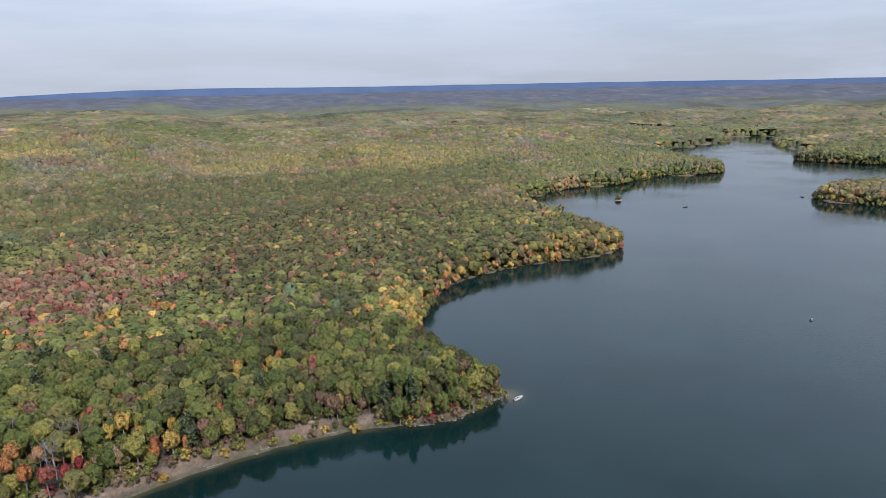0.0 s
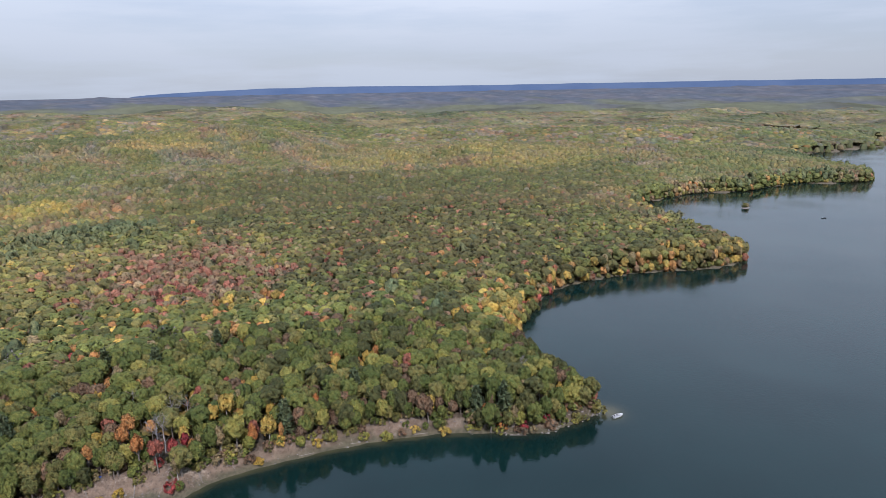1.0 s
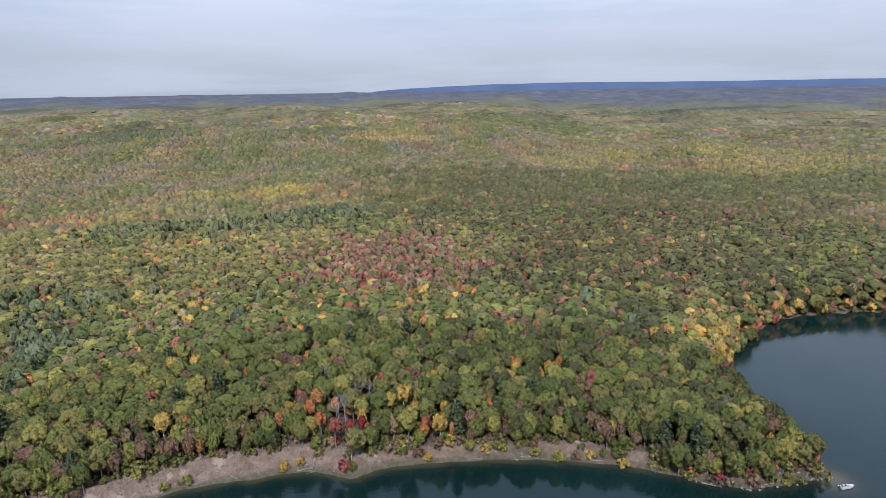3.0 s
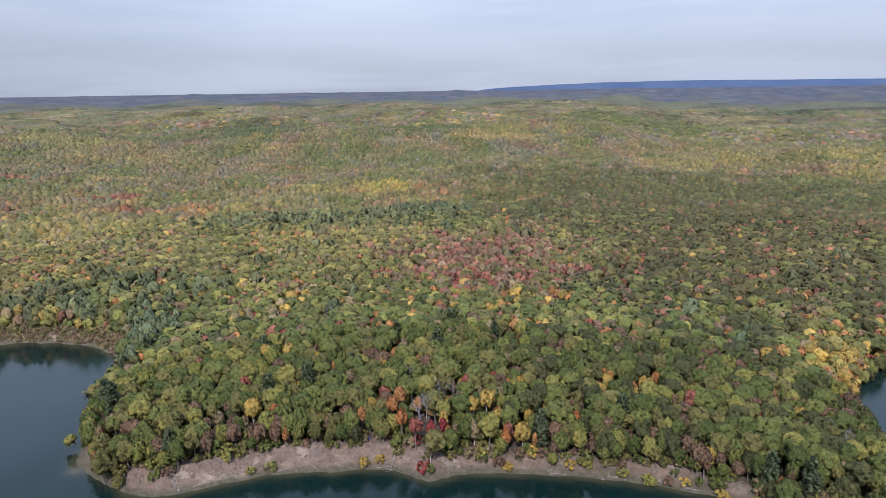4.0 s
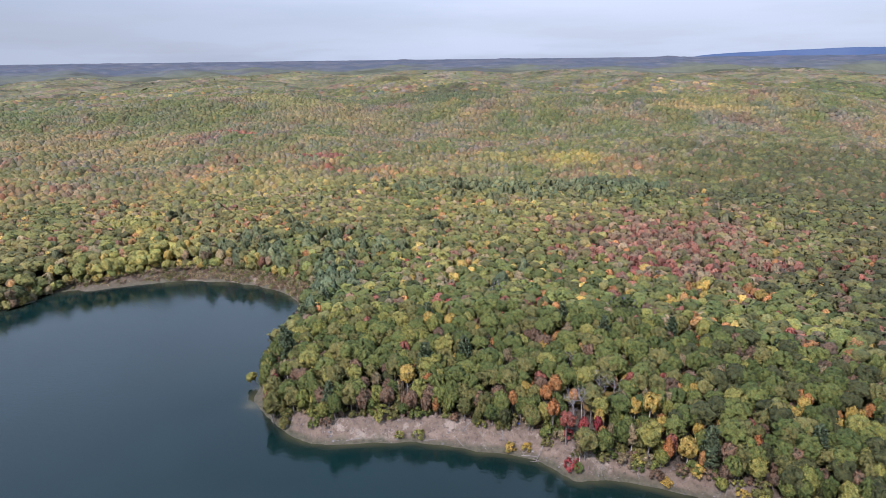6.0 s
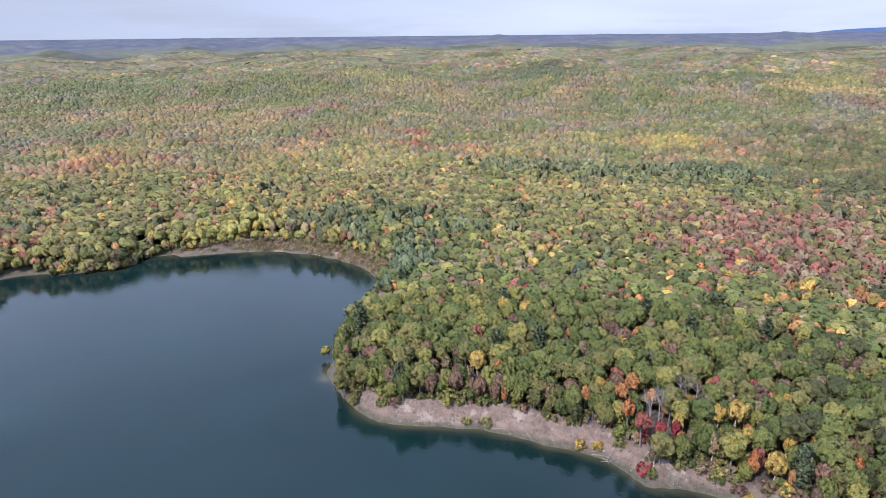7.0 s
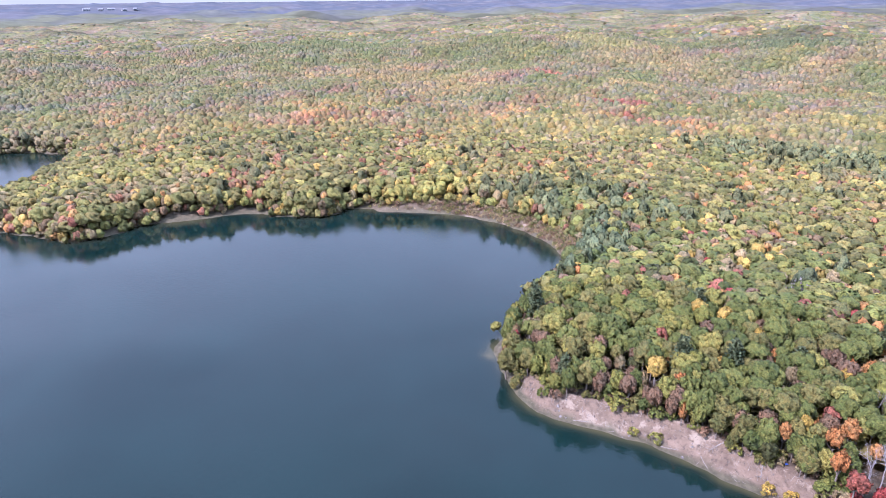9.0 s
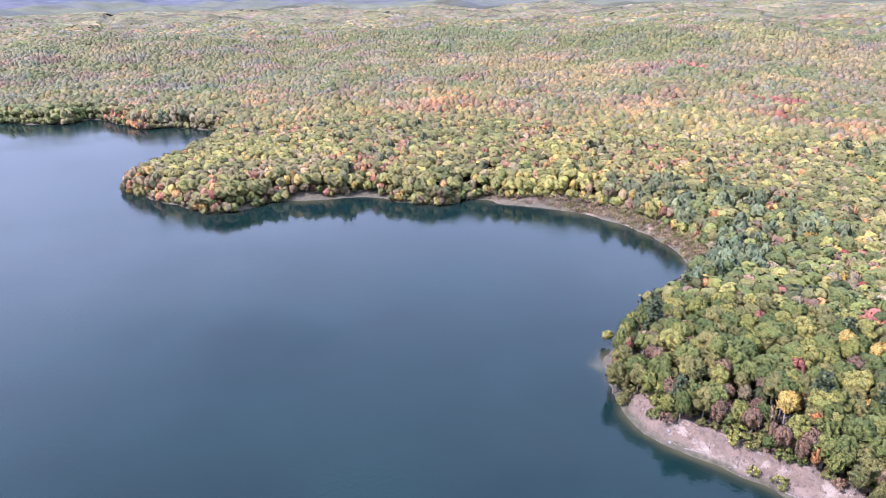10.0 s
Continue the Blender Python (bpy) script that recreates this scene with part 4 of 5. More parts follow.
def plant_far():
    x, y, d, rng = scatter(6.1, 530, 1180, 53)
    keep = d > 11
    x, y, d = x[keep], y[keep], d[keep]
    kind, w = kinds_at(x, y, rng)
    # Far tree colours are evened out, part of the painted haze.
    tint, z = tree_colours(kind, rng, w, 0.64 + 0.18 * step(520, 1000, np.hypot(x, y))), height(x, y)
    pine = (kind == NAMES.index("pine"))
    shape = np.array([SHAPES[n] for n in NAMES])[kind] * rng.uniform(0.85, 1.2, (len(x), 1))
    radius = np.where(pine, 2.9, np.maximum(shape[:, 0], 3.0) * 1.05) * rng.uniform(0.72, 1.28, len(x))
    tall = np.where(pine, 4.4, 3.3) * rng.uniform(0.8, 1.2, len(x))
    z = z + 1.6 * waves(x, y, 70, 62) * step(15, 40, d)
    edge = d < 13
    middle = np.where(edge, 6.5 + rng.uniform(-1.5, 1.0, len(x)), np.where(pine, 9.6, 9.4) + rng.uniform(-1.0, 1.0, len(x)))
    tint = tint * rng.uniform(0.84, 1.14, (len(x), 1))
    v, f, c = domes(x, y, z + middle, radius, tall, tint, rng, 4, np.where(edge, -1.8, -0.55)[:, None], np.where(edge, 1.1, 1.12)[:, None])
    me = link_mesh("far_woods", v, f, WOODS_FAR, c, smooth=True)
    tagged(new("far_woods", me), "unbroken far woods, mixed autumn colour greyed as by haze", "woods", kind="stuff")


def plant_understory():
    """The closed mass of lower leaves between the crowns."""
    angles, radii = np.arange(-79, 101, 0.5), 150 * 1.014 ** np.arange(0, 173)
    x, y = polar(angles, radii)
    rng = np.random.default_rng(58)
    d, r = shore(x, y), np.hypot(x, y)
    kind, w = kinds_at(x, y, rng)
    up = 4.2 + 2.4 * step(225, 262, r) + 1.7 * step(250, 290, r) + 0.5 * step(480, 540, r) + 1.6 * step(420, 560, r) * waves(x, y, 70, 62) * step(15, 40, d)
    z = height_from(x, y, d) + up + rng.uniform(-0.8, 0.8, x.shape)
    lane = np.abs((y - 86) * 0.994 - (x + 1222) * -0.107)
    z = z - 7 * (1 - step(12, 20, lane)) * step(1150, 1250, -x)
    f = polar_faces(len(angles), len(radii), False)
    f = f[((d - bare_bank(x, y))[f] > np.where(near_band(x, y), 15, 7)[f]).all(1)]
    me = link_mesh("understory", np.c_[x, y, z], f, WOODS_FAR, tree_colours(kind, rng, w, 0.6), smooth=True)
    tagged(new("understory", me), "dense lower foliage between the trees of the woods", "woods", kind="stuff")


def plant_beyond():
    """Woods that only show as a ruffle of crowns."""
    x, y, d, rng = scatter(12.0, 1180, 1690, 55)
    kind, w = kinds_at(x, y, rng)
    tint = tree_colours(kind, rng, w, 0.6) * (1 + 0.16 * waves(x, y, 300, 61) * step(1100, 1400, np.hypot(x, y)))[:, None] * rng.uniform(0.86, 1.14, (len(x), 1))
    pine = (kind == NAMES.index("pine"))
    lane = np.abs((y - 86) * 0.994 - (x + 1222) * -0.107)
    keep = (lane > 10) | (x > -1150)
    z = height(x, y) + np.where(d < 13, 6.0, 9.5 + 1.6 * waves(x, y, 70, 62))
    v, f, c = domes(x[keep], y[keep], z[keep], np.where(pine, 4.8, 6.4)[keep] * rng.uniform(0.8, 1.25, keep.sum()), np.where(pine, 3.6, 2.6)[keep], tint[keep], rng, 4, np.where(d < 13, -2.4, -0.9)[keep][:, None], 1.2)
    me = link_mesh("woods_beyond", v, f, WOODS_FAR, c, smooth=True)
    tagged(new("woods_beyond", me), "rolling woods beyond the lake, autumn colour greyed as by haze", "woods", kind="stuff")


def plant_farthest():
    """Canopy too far to tell trees apart well: one uneven sheet."""
    angles = np.arange(-79, 101, 0.22)
    radii = 1500 * 1.0068 ** np.arange(0, 72)
    x, y = polar(angles, radii)
    rng = np.random.default_rng(54)
    x, y = x + rng.normal(0, 3, x.shape), y + rng.normal(0, 3, y.shape)
    d = shore(x, y)
    kind, w = kinds_at(x, y, rng)
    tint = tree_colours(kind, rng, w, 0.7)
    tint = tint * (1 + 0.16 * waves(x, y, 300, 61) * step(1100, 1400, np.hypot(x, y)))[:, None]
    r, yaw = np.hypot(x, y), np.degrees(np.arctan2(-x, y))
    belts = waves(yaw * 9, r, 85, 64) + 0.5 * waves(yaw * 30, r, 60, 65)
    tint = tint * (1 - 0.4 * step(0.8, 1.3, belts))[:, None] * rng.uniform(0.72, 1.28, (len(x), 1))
    lane = np.abs((y - 86) * 0.994 - (x + 1222) * -0.107)
    z = 2.5 * step(0.8, 1.3, belts) + height_from(x, y, d) + 13.5 * step(3, 9, d) * (0.1 + 0.9 * step(1510, 1575, np.hypot(x, y))) + rng.uniform(-1.6, 1.6, x.shape) * (1 + 1.2 * (kind == NAMES.index("pine")))
    z = z - 9 * (1 - step(9, 16, lane)) * step(1150, 1250, -x)
    f = polar_faces(len(angles), len(radii), False)
    f = f[(d[f] > 2).all(1)]
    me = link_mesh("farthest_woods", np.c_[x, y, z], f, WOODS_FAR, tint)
    tagged(new("farthest_woods", me), "endless wooded country fading into the distance", "woods", kind="stuff")


plant_far()
plant_understory()
plant_beyond()
plant_farthest()
plant_middle()
plant_near()


def build_backdrop():
    """Distant country and the long ridge on the skyline, both painted in haze tones."""
    far, nt, b = material("hazy_country", 0.95)
    attr = nt.nodes.new("ShaderNodeAttribute")
    attr.attribute_name = "cover"
    nt.links.new(mix_colour(nt, 1.0, attr.outputs["Color"], mix_colour(nt, noise_at(nt, 0.012, 4.0), (0.9, 0.9, 0.9), (1.1, 1.1, 1.1)), "MULTIPLY"), b.inputs["Base Color"])
    b.inputs["Specular IOR Level"].default_value = 0.0
    angles = np.arange(-79, 101, 0.33)
    radii = 2240 * 1.0098 ** np.arange(0, 78)
    x, y = polar(angles, radii)
    r, yaw = np.hypot(x, y), np.degrees(np.arctan2(-x, y))
    # Blue-grey tones put the haze of distance into the land's colours.
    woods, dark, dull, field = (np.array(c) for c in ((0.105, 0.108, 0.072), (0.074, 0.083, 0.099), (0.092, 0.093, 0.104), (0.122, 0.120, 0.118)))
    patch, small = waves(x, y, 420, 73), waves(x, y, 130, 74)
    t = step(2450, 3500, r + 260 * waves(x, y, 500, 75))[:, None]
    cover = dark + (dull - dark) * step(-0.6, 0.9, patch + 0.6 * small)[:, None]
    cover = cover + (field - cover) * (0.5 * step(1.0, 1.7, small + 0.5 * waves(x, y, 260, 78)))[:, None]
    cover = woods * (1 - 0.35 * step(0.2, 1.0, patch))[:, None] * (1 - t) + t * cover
    z = height(x, y) + 13.5 + step(2280, 2650, r) * (3.5 * waves(x, y, 190, 71) + 4.0 * waves(x, y, 520, 79)) * (1 - step(4200, 4700, r)) + np.random.default_rng(76).uniform(-1.3, 1.3, x.shape) * (1 - step(4300, 4700, r)) - 3.5 * (1 - step(2260, 2400, r))
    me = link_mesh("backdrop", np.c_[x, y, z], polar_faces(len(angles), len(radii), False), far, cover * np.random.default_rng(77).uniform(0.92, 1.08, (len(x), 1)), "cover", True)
    tagged(new("backdrop", me), "wooded country and fields below the skyline, coloured with blue-grey haze", "backdrop", kind="structure")
    # The ridge's blue is distance haze put into its base colour.
    ridge = distance_material("hazy_ridge", (0.055, 0.082, 0.140), (0.068, 0.096, 0.155), 0.003)
    angles = np.arange(-79, -1, 0.2)
    radii = np.linspace(4700, 4880, 7)
    x, y = polar(angles, radii)
    yaw = np.degrees(np.arctan2(-x, y))
    top = np.interp(yaw, (-79, -66, -57, -46, -32, -18, -13, -9, -5, -3, -2, -1), (18, 17, 22, 27, 27, 35, 31, 22, 10, 0, -8, -25)) + 1.2 * waves(yaw, 0 * yaw, 6, 72)
    z = 96 + (25 + top) * step(4700, 4830, np.hypot(x, y))
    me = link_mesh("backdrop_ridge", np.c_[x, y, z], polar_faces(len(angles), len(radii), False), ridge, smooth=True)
    tagged(new("backdrop_ridge", me), "long low ridge on the horizon, coloured blue as by haze", "backdrop", kind="structure")


build_backdrop()

# ---- things on the shore and the water ----


def part(name, mesh, parent, label=""):
    ob = new(name, mesh)
    ob.parent = parent
    return tagged(ob, label)


def ground_z(x, y):
    return float(height(x, y)[0])


def paint(name, colour, rough=0.5, wear=0.25):
    m, nt, b = material(name, rough)
    low = tuple(c * (1 - wear) for c in colour)
    nt.links.new(mix_colour(nt, noise_at(nt, 3.0, 5.0), low, colour), b.inputs["Base Color"])
    return m


def shrub_prototype(kind, seed, radius, tall):
    rng = np.random.default_rng(seed)
    label = {"yellow": "low willow shrub with bright yellow leaves on the bank", "lime": "low yellow-green shrub on the sandy bank",
             "olive": "low olive-brown shrub at the foot of the trees", "brown": "low shrub with dull red-brown leaves on the bank",
             "crimson": "small sumac shrub with crimson leaves on the bank", "green": "low dark green shrub at the foot of the trees",
             "tan": "low straw-coloured brush on the bank", "orange": "low orange-leaved bush at the stony point"}[kind]
    root = tagged(new("shrub"), label, "shrub", "shrubs of the lake bank")
    stems = []
    for k in range(5):
        a = k * 1.26 + rng.uniform(-0.3, 0.3)
        stems += bend([(0, 0, -0.3), (0.2 * math.cos(a), 0.2 * math.sin(a), tall * 0.3), (0.5 * radius * math.cos(a), 0.5 * radius * math.sin(a), tall * 0.7)], [0.06, 0.045, 0.02], 4)
    part("stem", solid("stem", stems, BARK), root)
    c, n, s = crown_clumps(rng, radius, tall, 11, 17, 0.52)
    v, f = leaf_quads(c, n, s, rng)
    v[:, 2] = np.maximum(v[:, 2], -0.52 * tall)
    part("foliage", link_mesh("foliage", v, f, LEAVES[kind]), root).location.z = tall * 0.52
    return root


def plant_shrubs():
    """Single shrubs on the open bank, brush at its top and in the cove, and undergrowth below the first trees."""
    rng = np.random.default_rng(77)
    places = []
    for kind, spots in {
        "yellow": ((23, 181), (35, 178), (-32, 180), (-27, 181), (15, 178), (69, 170), (78, 164)),
        "lime": ((-68, 175), (-62, 177), (40, 178), (51, 175), (58, 172), (59, 171), (87, 162)),
        "crimson": ((-12, 175.5), (-15, 186), (104, 152.5), (113, 150.5)), "orange": ((118, 150.5), (121, 151.5), (97, 156), (127, 151)),
        "green": ((-10, 175), (7, 180), (-45, 189)), "brown": ((12, 179), (-48, 188), (64, 171)), "olive": ((-21, 183), (46, 177)),
    }.items():
        places += [(x, y, kind, rng.uniform(1.1, 1.6)) for x, y in spots]
    mixed = ("olive", "green", "brown", "tan", "lime", "olive", "green")
    x, y = rng.uniform(-160, 145, 9000), rng.uniform(140, 300, 9000)
    past = shore(x, y) - bare_bank(x, y)
    near = (np.hypot(x, y) < 262) & (past > np.where(x < -108, 0.5, -2.0)) & (past < 4.0)
    for k in np.flatnonzero(near)[:250]:
        places.append((x[k], y[k], mixed[int(rng.integers(7))], rng.uniform(0.8, 1.75)))
    x, y = rng.uniform(-318, -150, 9000), rng.uniform(225, 312, 9000)
    d = shore(x, y)
    brush = ("tan", "olive", "brown", "tan", "brown", "olive", "tan")
    spots = np.flatnonzero((d > 1.2 + rng.uniform(0, 2.0, len(x)) ** 2) & (d < 3 + bare_bank(x, y)))[:1100]
    verts, tints = [], []
    for px, py, pz in zip(x[spots], y[spots], height(x[spots], y[spots])):
        size, kind = rng.uniform(0.45, 1.2), brush[int(rng.integers(7))]
        c, n, q = crown_clumps(rng, 1.5 * size, 2.4 * size, 8, 7, 0.62)
        v, _ = leaf_quads(c + (px, py, pz + 1.1 * size), n, q, rng)
        v[:, 2] = np.maximum(v[:, 2], pz - 0.1)
        verts.append(v)
        tints.append(np.repeat((np.array(PALETTE[kind]).mean(0) * rng.uniform(0.85, 1.3))[None], len(v), 0))
    v = np.concatenate(verts)
    me = link_mesh("cove_brush", v, np.arange(len(v)).reshape(-1, 4), WOODS_NEAR, np.concatenate(tints))
    tagged(new("cove_brush", me), "grey-brown and olive brush covering the steep cove bank", "brush", kind="stuff")
    makers, used = {}, set()
    z = height([p[0] for p in places], [p[1] for p in places])
    for (px, py, kind, s), pz in zip(places, z):
        if kind not in makers:
            makers[kind] = [shrub_prototype(kind, 300 + len(makers) * 3 + q, 1.25 + 0.3 * q, 2.0 + 0.5 * q) for q in range(2)]
        proto = makers[kind][int(rng.integers(2))]
        m = pose(px, py, pz - 0.05, 0, 0, rng.uniform(0, 360)) @ Matrix.Diagonal((s, s, s, 1))
        o = copy_thing(proto, pose(0, 0, 0)) if proto.name in used else proto
        used.add(proto.name)
        o.matrix_basis = m
    for group in makers.values():
        for proto in group:
            if proto.name not in used:
                for o in (*proto.children, proto):
                    bpy.data.objects.remove(o)


def plant_brush():
    """Leafless brushwood along the top of the bank and round the cove."""
    rng = np.random.default_rng(79)
    moulds = [twig_mesh("twigs", rng, 1.9, DEAD_WOOD if k == 2 else BARK, 3) for k in range(3)]
    x, y = np.r_[rng.uniform(-112, 95, 900), rng.uniform(-290, -155, 700)], np.r_[rng.uniform(160, 200, 900), rng.uniform(245, 305, 700)]
    d = shore(x, y)
    past = d - bare_bank(x, y)
    ok = np.r_[np.flatnonzero((past[:900] > -4.5) & (past[:900] < 2) & (d[:900] > 3))[:90], 900 + np.flatnonzero((d[900:] > 2.5) & (d[900:] < 14))[:90]]
    for k, z in zip(ok, height(x[ok], y[ok])):
        s = rng.uniform(0.6, 1.3)
        ob = new("bare_shrub", moulds[int(rng.integers(3))])
        ob.matrix_basis = pose(x[k], y[k], z - 0.1, rng.uniform(-20, 20), rng.uniform(-20, 20), rng.uniform(0, 360)) @ Matrix.Diagonal((s * 1.3, s * 1.3, s, 1))
        tagged(ob, "leafless grey-brown brushwood on the bank", "shrub", "brushwood of the lake bank")


def bank_litter():
    """Twigs, sticks and bits of root strewn over the open bank, past counting."""
    rng = np.random.default_rng(83)
    x, y = np.r_[rng.uniform(-120, 96, 9000), rng.uniform(94, 140, 700)], np.r_[rng.uniform(158, 198, 9000), rng.uniform(144, 158, 700)]
    d = shore(x, y)
    keep = np.flatnonzero((d > 1.6) & (d < bare_bank(x, y) + 3))[:2600]
    x, y = x[keep], y[keep]
    z, a, size = height(x, y), rng.uniform(0, 6.283, len(keep)), rng.uniform(0.35, 1.5, len(keep)) ** 1.5
    x1, y1 = x + np.cos(a) * size, y + np.sin(a) * size
    z1 = height(x1, y1)
    pieces = []
    for k in range(len(x)):
        g = rng.uniform(0.02, 0.055)
        pieces.append(tube((x[k], y[k], z[k] + 0.02), (x1[k], y1[k], z1[k] + rng.uniform(0.03, 0.25)), g, g * 0.5, 3))
    v, f = joined(pieces)
    tone = np.repeat(rng.uniform(0, 1, (len(x), 1)), 6, 0) ** 1.5
    colour = np.array((0.13, 0.10, 0.08)) * (1 - tone) + np.array((0.40, 0.35, 0.30)) * tone
    wood, nt, b = material("stick_wood", 0.85)
    attr = nt.nodes.new("ShaderNodeAttribute")
    attr.attribute_name = "leaf"
    nt.links.new(attr.outputs["Color"], b.inputs["Base Color"])
    tagged(new("driftwood_litter", link_mesh("driftwood_litter", v, f, wood, colour)), "sticks and roots strewn over the sandy bank", "driftwood", kind="stuff")


def fallen_tree(x, y, turn, length, seed, down=4.0):
    """A bleached dead tree that lies down the bank, branches and all."""
    rng = np.random.default_rng(seed)
    root = tagged(new("fallen_tree"), "bleached dead tree lying down the sandy bank", "dead tree", "dead trees on the bank")
    c, s = math.cos(radians(turn)), math.sin(radians(turn))
    ends = [(x + c * length * t, y + s * length * t) for t in (0, 0.35, 0.7, 1.0)]
    base = ground_z(x, y)
    pts = [(px - x, py - y, ground_z(px, py) - base + h) for (px, py), h in zip(ends, (0.16, 0.2, 0.3, 0.45))]
    part("stem", solid("stem", bend(pts, [0.24, 0.2, 0.13, 0.05], 7), DEAD_WOOD, True), root)
    for _ in range(11):
        t = rng.uniform(0.35, 1.0)
        q = np.array(pts[1]) * (1 - t) + np.array(pts[3]) * t
        way = unit(np.array([c, s, 0.25]) * 0.6 + rng.normal(size=3) * (0.6, 0.6, 0.3))
        way[2] = abs(way[2]) * 0.6 + 0.08
        knee = q + way * rng.uniform(0.8, 1.6)
        limb = bend([q, knee, knee + unit(way + 0.4 * rng.normal(size=3) * (1, 1, 0.3)) * rng.uniform(0.5, 1.3)], [0.075, 0.05, 0.015], 4)
        part("branch", solid("branch", limb, DEAD_WOOD), root)
    root.location = (x, y, base)


def drift_log(x, y, turn, length, girth, seed):
    rng = np.random.default_rng(seed)
    c, s = math.cos(radians(turn)), math.sin(radians(turn))
    pts = []
    base = ground_z(x, y)
    for t in np.linspace(0, 1, 5):
        px, py = x + c * length * t, y + s * length * t
        pts.append((px - x, py - y, max(ground_z(px, py), -0.05) - base + girth * 0.7 + rng.uniform(-0.03, 0.03)))
    ob = tagged(new("log", solid("log", bend(pts, girth * np.linspace(1.0, 0.6, 5), 7), DEAD_WOOD, True)), "weathered pale log washed up on the bank", "log", group="logs on the bank")
    ob.location = (x, y, base)


def rock_mesh(seed, mat):
    bm = bmesh.new()
    bmesh.ops.create_icosphere(bm, subdivisions=2, radius=1.0)
    for v in bm.verts:
        n = noise.noise(v.co * 1.3 + Vector((seed, 0, 0)))
        v.co *= 1 + 0.45 * n
        v.co.z *= 0.62
    me = bpy.data.meshes.new("rock")
    bm.to_mesh(me)
    bm.free()
    me.materials.append(mat)
    return me


def scatter_rocks():
    m, nt, b = material("stone", 0.85)
    nt.links.new(mix_colour(nt, noise_at(nt, 2.5, 6.0), (0.100, 0.088, 0.078), (0.270, 0.240, 0.215)), b.inputs["Base Color"])
    bump(nt, b, noise_at(nt, 8.0, 5.0), 0.6, 0.06)
    meshes = [rock_mesh(k, m) for k in range(5)]
    rng = np.random.default_rng(88)
    x = np.r_[rng.uniform(94, 140, 900), rng.uniform(-128, 92, 500)]
    y = np.r_[rng.uniform(143, 158, 900), rng.uniform(160, 182, 500)]
    d = shore(x, y)
    pick = np.r_[np.flatnonzero((d[:900] > -0.5) & (d[:900] < 4.0))[:110], 900 + np.flatnonzero((d[900:] > 0) & (d[900:] < 6))[:50]]
    z = height(x[pick], y[pick])
    for k, pz in zip(pick, z):
        s = rng.uniform(0.18, 0.5) * (1.4 if rng.uniform() > 0.85 else 1.0)
        ob = new("rock", meshes[int(rng.integers(5))])
        ob.matrix_basis = pose(x[k], y[k], pz + s * 0.12, rng.uniform(-15, 15), rng.uniform(-15, 15), rng.uniform(0, 360)) @ Matrix.Diagonal((s, s * rng.uniform(0.7, 1.2), s, 1))
        tagged(ob, "grey-brown stone on the waterline", "rock", "stones along the waterline")


def hull(name, length, beam, depth, mat, rise=0.25):
    """An open boat's shell with a pointed bow, flat stern and a thick gunwale; the bow points along +x."""
    stations = np.linspace(0, 1, 9)
    outer, inner = [], []
    for t in stations:
        w = beam * 0.5 * (1 - max(0.0, (t - 0.45) / 0.55) ** 2.2 * 0.97)
        sheer = depth * (0.8 + rise * t * t)
        keel = -depth * 0.22 * (1 - 0.9 * max(0.0, (t - 0.6) / 0.4) ** 2)
        x = (t - 0.5) * length
        outer.append([(x, -w, sheer), (x, -w * 0.88, 0.1 * depth), (x, 0, keel), (x, w * 0.88, 0.1 * depth), (x, w, sheer)])
        g = 0.9
        inner.append([(x, -w * g, sheer), (x, -w * g * 0.86, 0.3 * depth), (x, 0, 0.25 * depth), (x, w * g * 0.86, 0.3 * depth), (x, w * g, sheer)])
    v = np.array(outer + inner).reshape(-1, 3)
    f, n = [], len(stations)
    for k in range(n - 1):
        for j in range(4):
            a = k * 5 + j
            f.append([a, a + 5, a + 6, a + 1])
            b = n * 5 + k * 5 + j
            f.append([b, b + 1, b + 6, b + 5])
        for j in (0, 4):
            a, b = k * 5 + j, n * 5 + k * 5 + j
            f.append([a, b, b + 5, a + 5])
    for j in range(4):
        f.append([j, j + 1, n * 5 + j + 1, n * 5 + j])
    f.append([0, 1, 2, 4])
    f.append([2, 3, 4, 4])
    return solid(name, [(v, f)], mat, False)


def block(name, size, at, mat, soft=0.04):
    bm = bmesh.new()
    bmesh.ops.create_cube(bm, size=1.0)
    bmesh.ops.scale(bm, vec=size, verts=bm.verts)
    bmesh.ops.bevel(bm, geom=bm.edges[:], offset=soft, segments=2, affect="EDGES")
    bmesh.ops.translate(bm, vec=at, verts=bm.verts)
    me = bpy.data.meshes.new(name)
    bm.to_mesh(me)
    bm.free()
    me.materials.append(mat)
    return me


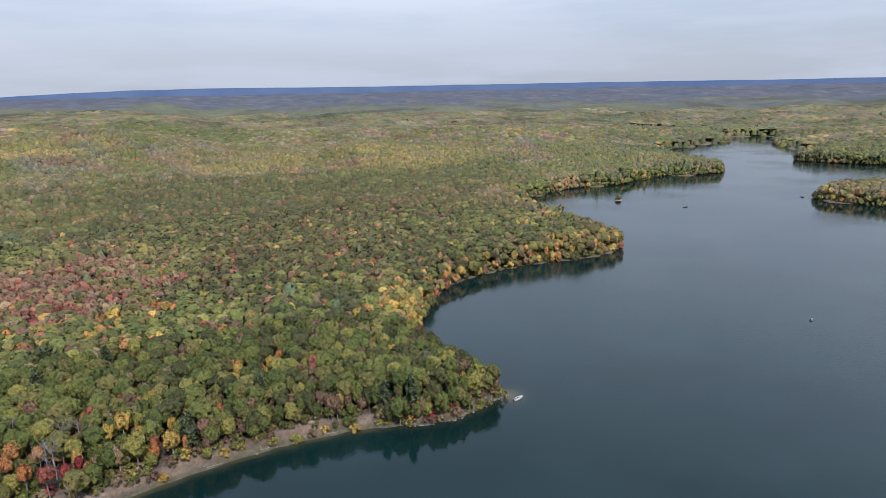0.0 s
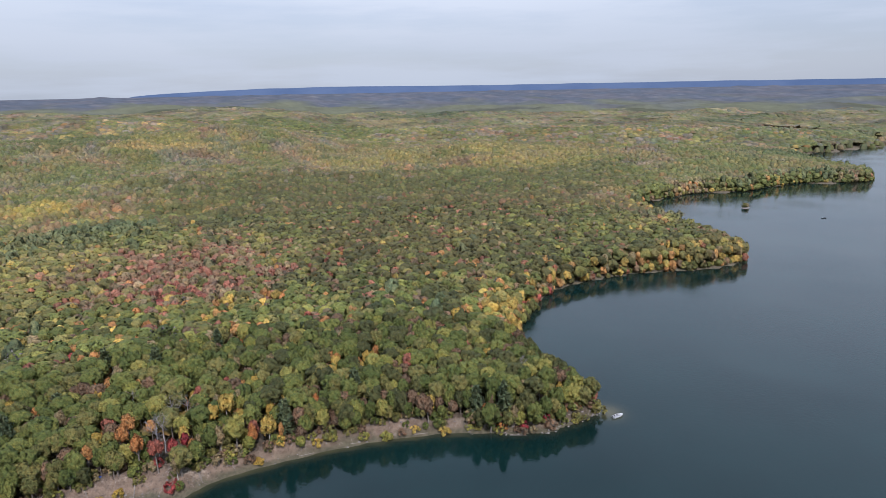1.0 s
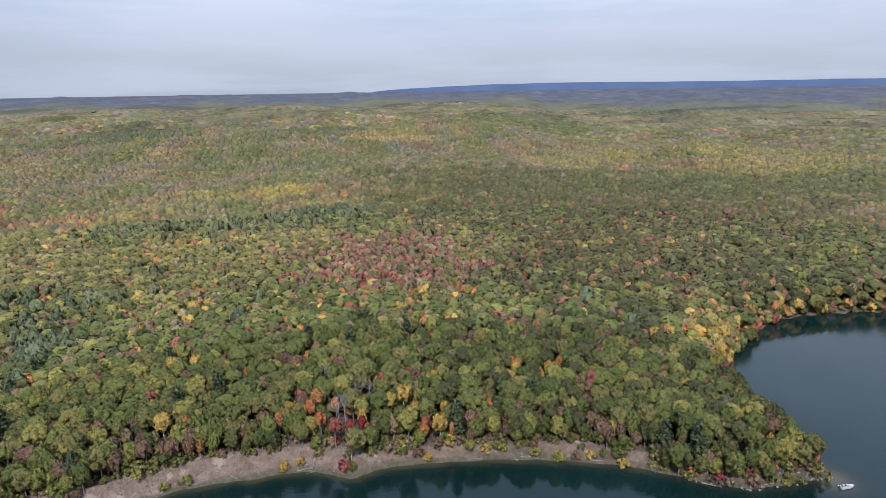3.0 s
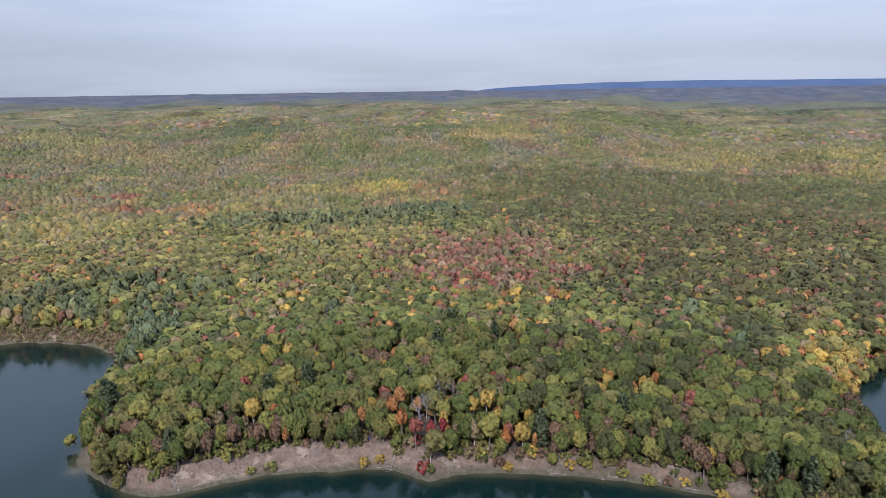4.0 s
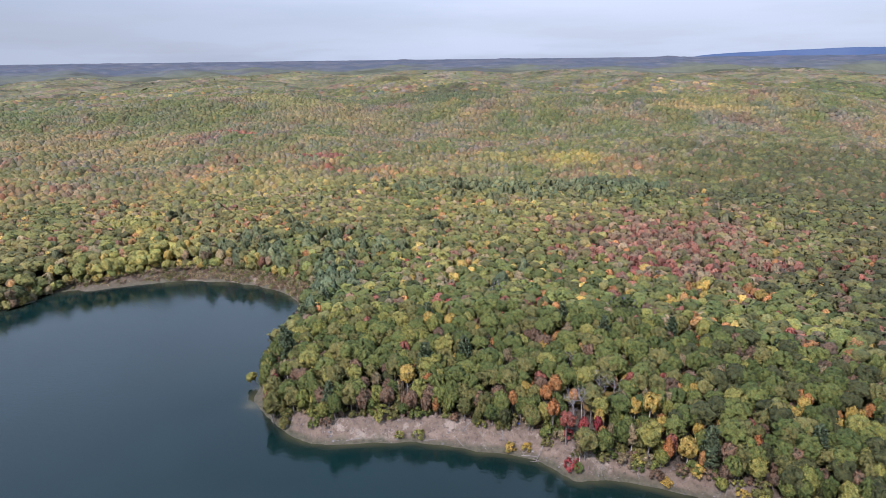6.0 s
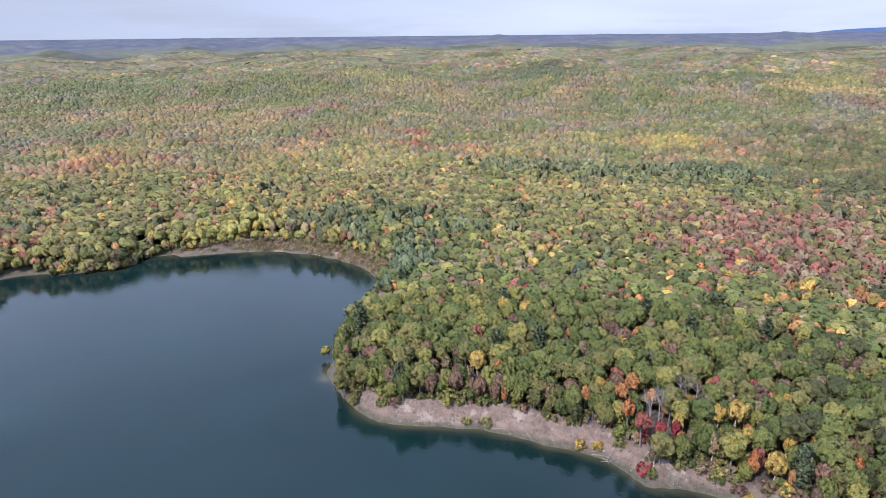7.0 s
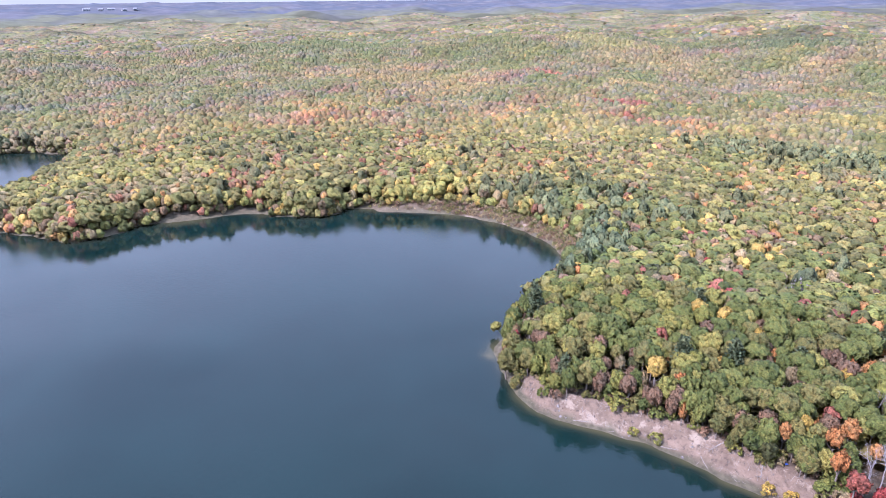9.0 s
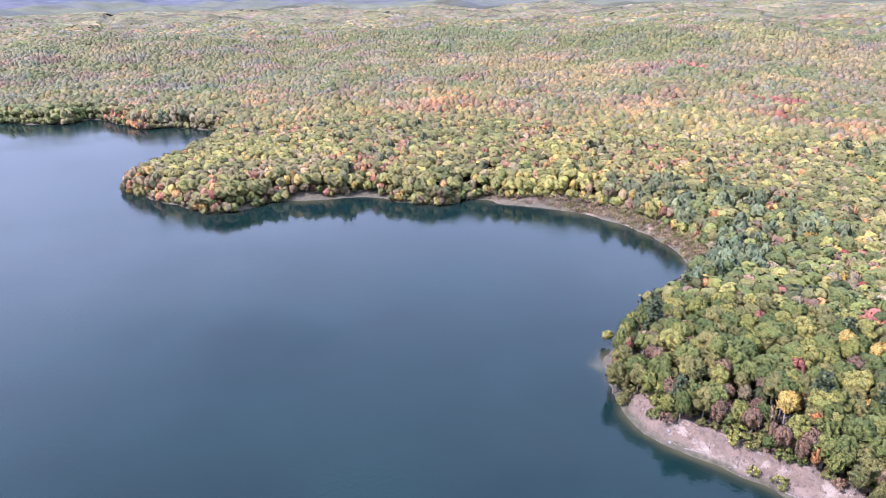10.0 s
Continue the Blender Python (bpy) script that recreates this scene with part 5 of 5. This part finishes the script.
def fishing_boat(x, y, turn, length, white):
    shell = paint("boat_white", (0.48, 0.48, 0.47), 0.35, 0.08) if white else paint("boat_dark", (0.045, 0.050, 0.055), 0.45)
    dark, grey = paint("boat_black", (0.03, 0.03, 0.033), 0.4), paint("boat_grey", (0.32, 0.33, 0.35), 0.6)
    label = "white open motor boat moored off the stony point" if white else "small dark fishing boat out on the lake"
    root = tagged(new("motor_boat" if white else "fishing_boat"), label, "boat")
    beam, k = length * 0.36, length / 5.4
    part("hull", hull("hull", length, beam, 0.75 * k, shell), root)
    part("floor", block("floor", (length * 0.62, beam * 0.74, 0.05), (-0.1 * length, 0, 0.26 * k), grey), root, "grey carpeted floor")
    for at in (-0.28, -0.02):
        seat = part("seat", block("seat", (0.5 * k, 0.5 * k, 0.16), (at * length, 0.18 * beam, 0.55 * k), dark, 0.05), root, "black padded seat")
        part("seat_back", block("seat_back", (0.12, 0.5 * k, 0.45 * k), (at * length - 0.24 * k, 0.18 * beam, 0.85 * k), dark, 0.05), seat)
        part("pedestal", solid("pedestal", [tube((at * length, 0.18 * beam, 0.26 * k), (at * length, 0.18 * beam, 0.5 * k), 0.06, 0.06, 8)], grey), seat)
    part("foredeck", block("foredeck", (length * 0.22, beam * 0.5, 0.06), (0.29 * length, 0, 0.64 * k), shell if white else grey), root)
    part("console", block("console", (0.5 * k, 0.55 * k, 0.6 * k), (0.1 * length, -0.16 * beam, 0.55 * k), shell if white else grey, 0.07), root)
    if white:
        glass, nt, b = material("windscreen", 0.05, colour=(0.5, 0.56, 0.6))
        b.inputs["Alpha"].default_value = 0.45
        part("windscreen", block("windscreen", (0.04, 0.6 * k, 0.35 * k), (0.13 * length, -0.16 * beam, 1.0 * k), glass, 0.01), root, "smoked clear windscreen")
    motor = part("outboard_motor", block("outboard_motor", (0.42 * k, 0.36 * k, 0.5 * k), (-0.55 * length, 0, 0.95 * k), dark, 0.09), root, "black outboard motor")
    part("shaft", block("shaft", (0.16 * k, 0.1 * k, 1.0 * k), (-0.55 * length, 0, 0.25 * k), dark, 0.03), motor)
    root.matrix_basis = pose(x, y, 0.0, 0, 0, turn)


def leaning_tree():
    """The pale tree that hangs out over the water at the western point."""
    root = prototype("lime", 911)
    root.name = "leaning_tree"
    root.children[1].data.materials[0] = LEAVES["pine"]
    tagged(root, "small pale green tree leaning out over the water", "tree", "trees of the lake shore woods")
    x, y = -131.0, 188.5
    root.matrix_basis = pose(x, y, max(ground_z(x, y), 0.1) - 0.1, 0, -48, 0) @ Matrix.Diagonal((0.72, 0.72, 0.62, 1))


def islet():
    """A scrap of stony ground with bushes, alone in the bay."""
    m, nt, b = material("islet_soil", 0.9)
    nt.links.new(mix_colour(nt, noise_at(nt, 1.0, 5.0), (0.12, 0.10, 0.08), (0.26, 0.22, 0.18)), b.inputs["Base Color"])
    ob = tagged(new("islet", rock_mesh(9, m)), "low stony islet standing alone in the bay", "islet", kind="structure")
    ob.matrix_basis = pose(539, 387, -0.1) @ Matrix.Diagonal((5.5, 3.6, 0.9, 1))
    for k, (dx, dy, s, kind) in enumerate(((-1.8, 0.3, 1.5, "olive"), (1.4, -0.2, 1.9, "tan"), (0.2, 0.8, 2.0, "olive"))):
        shrub_prototype(kind, 950 + k, 1.3, 2.4).matrix_basis = pose(539 + dx, 387 + dy, 0.25) @ Matrix.Diagonal((s, s, s, 1))


def camp():
    """Gear at a clearing on top of the bank."""
    blue = paint("blue_canvas", (0.04, 0.09, 0.32), 0.7)
    steel = paint("chair_steel", (0.25, 0.25, 0.26), 0.4)
    for x, y, turn in ((-36.5, 189.5, 20), (-31.5, 188.5, -35)):
        root = tagged(new("camp_chair"), "blue canvas camp chair in a clearing above the bank", "chair", "camp chairs")
        part("seat", block("seat", (0.9, 0.8, 0.08), (0, 0, 0.45), blue, 0.03), root)
        part("backrest", block("backrest", (0.08, 0.8, 0.75), (-0.42, 0, 0.85), blue, 0.03), root)
        for dx in (-0.38, 0.38):
            for dy in (-0.34, 0.34):
                part("leg", solid("leg", [tube((dx, dy, -0.05), (dx, dy, 0.45), 0.025, 0.025, 6)], steel), root)
        root.matrix_basis = pose(x, y, ground_z(x, y) + 0.02, 0, 0, turn)


def far_buildings():
    """A group of long white sheds, far off in the west."""
    white, dark = paint("shed_white", (0.24, 0.24, 0.25), 0.6, 0.1), paint("shed_roof", (0.2, 0.21, 0.23), 0.6)
    pane = paint("shed_opening", (0.05, 0.06, 0.07), 0.3)
    for yaw, r, long, turn in ((75.2, 3480, 30, 10), (74.2, 3420, 22, -14), (73.5, 3500, 34, 4), (72.6, 3440, 20, 20), (71.8, 3480, 16, -6)):
        x, y = -math.sin(radians(yaw)) * r, math.cos(radians(yaw)) * r
        root = tagged(new("shed"), "long white farm shed with a grey gabled roof", "building", "far farm sheds")
        part("wall", block("wall", (long, 15, 8), (0, 0, 4), white, 0.1), root)
        w, v = long / 2 + 0.6, []
        for sx_ in (-w, w):
            v += [(sx_, -8.2, 7.9), (sx_, 0, 11.5), (sx_, 8.2, 7.9)]
        part("roof", solid("roof", [(np.array(v), [[0, 3, 4, 1], [1, 4, 5, 2], [0, 1, 2, 2], [3, 5, 4, 4], [0, 2, 5, 3]])], dark), root)
        for k in range(4):
            part("door", block("door", (4, 0.3, 4.6), ((k - 1.5) * long * 0.22, -7.6, 2.4), pane, 0.05), root)
        rr = np.hypot(x, y)
        swell = float((3.5 * waves(np.array([x]), np.array([y]), 190, 71) + 4.0 * waves(np.array([x]), np.array([y]), 520, 79))[0]) * (1 - float(step(4200, 4700, np.array([rr]))[0]))
        root.matrix_basis = pose(x, y, ground_z(x, y) + 13.0 + swell, 0, 0, yaw + turn)


plant_shrubs()
plant_brush()
bank_litter()
for args in ((-5, 185, -78, 9, 1), (-37, 188, -70, 6.5, 2), (-22, 184, -100, 7, 3), (4, 184, -60, 6, 4), (88, 168, -105, 8, 5), (-46, 186, -120, 5, 6)):
    fallen_tree(*args)
for k, args in enumerate(((-28, 178.8, 12, 5, 0.16), (-60, 176.5, 20, 4, 0.14), (-84, 168, 30, 4.5, 0.16), (28, 176.5, -6, 5, 0.15), (46, 175, -14, 3.5, 0.13),
                          (68, 169.5, -18, 5, 0.16), (98, 152.5, -32, 6, 0.17), (116, 148, 6, 4.5, 0.14), (130, 148, 40, 5.5, 0.16), (124, 150, -10, 4, 0.13), (-50, 180, -35, 4, 0.13), (60, 172.5, 5, 3.5, 0.12))):
    drift_log(*args, 400 + k)
scatter_rocks()
fishing_boat(140.6, 143.2, 2, 4.9, True)
for args in ((553, 317, 160, 4.6, False), (692, 263, 60, 4.6, False), (317, 104, 10, 3.8, False)):
    fishing_boat(*args)
leaning_tree()
islet()
camp()
far_buildings()
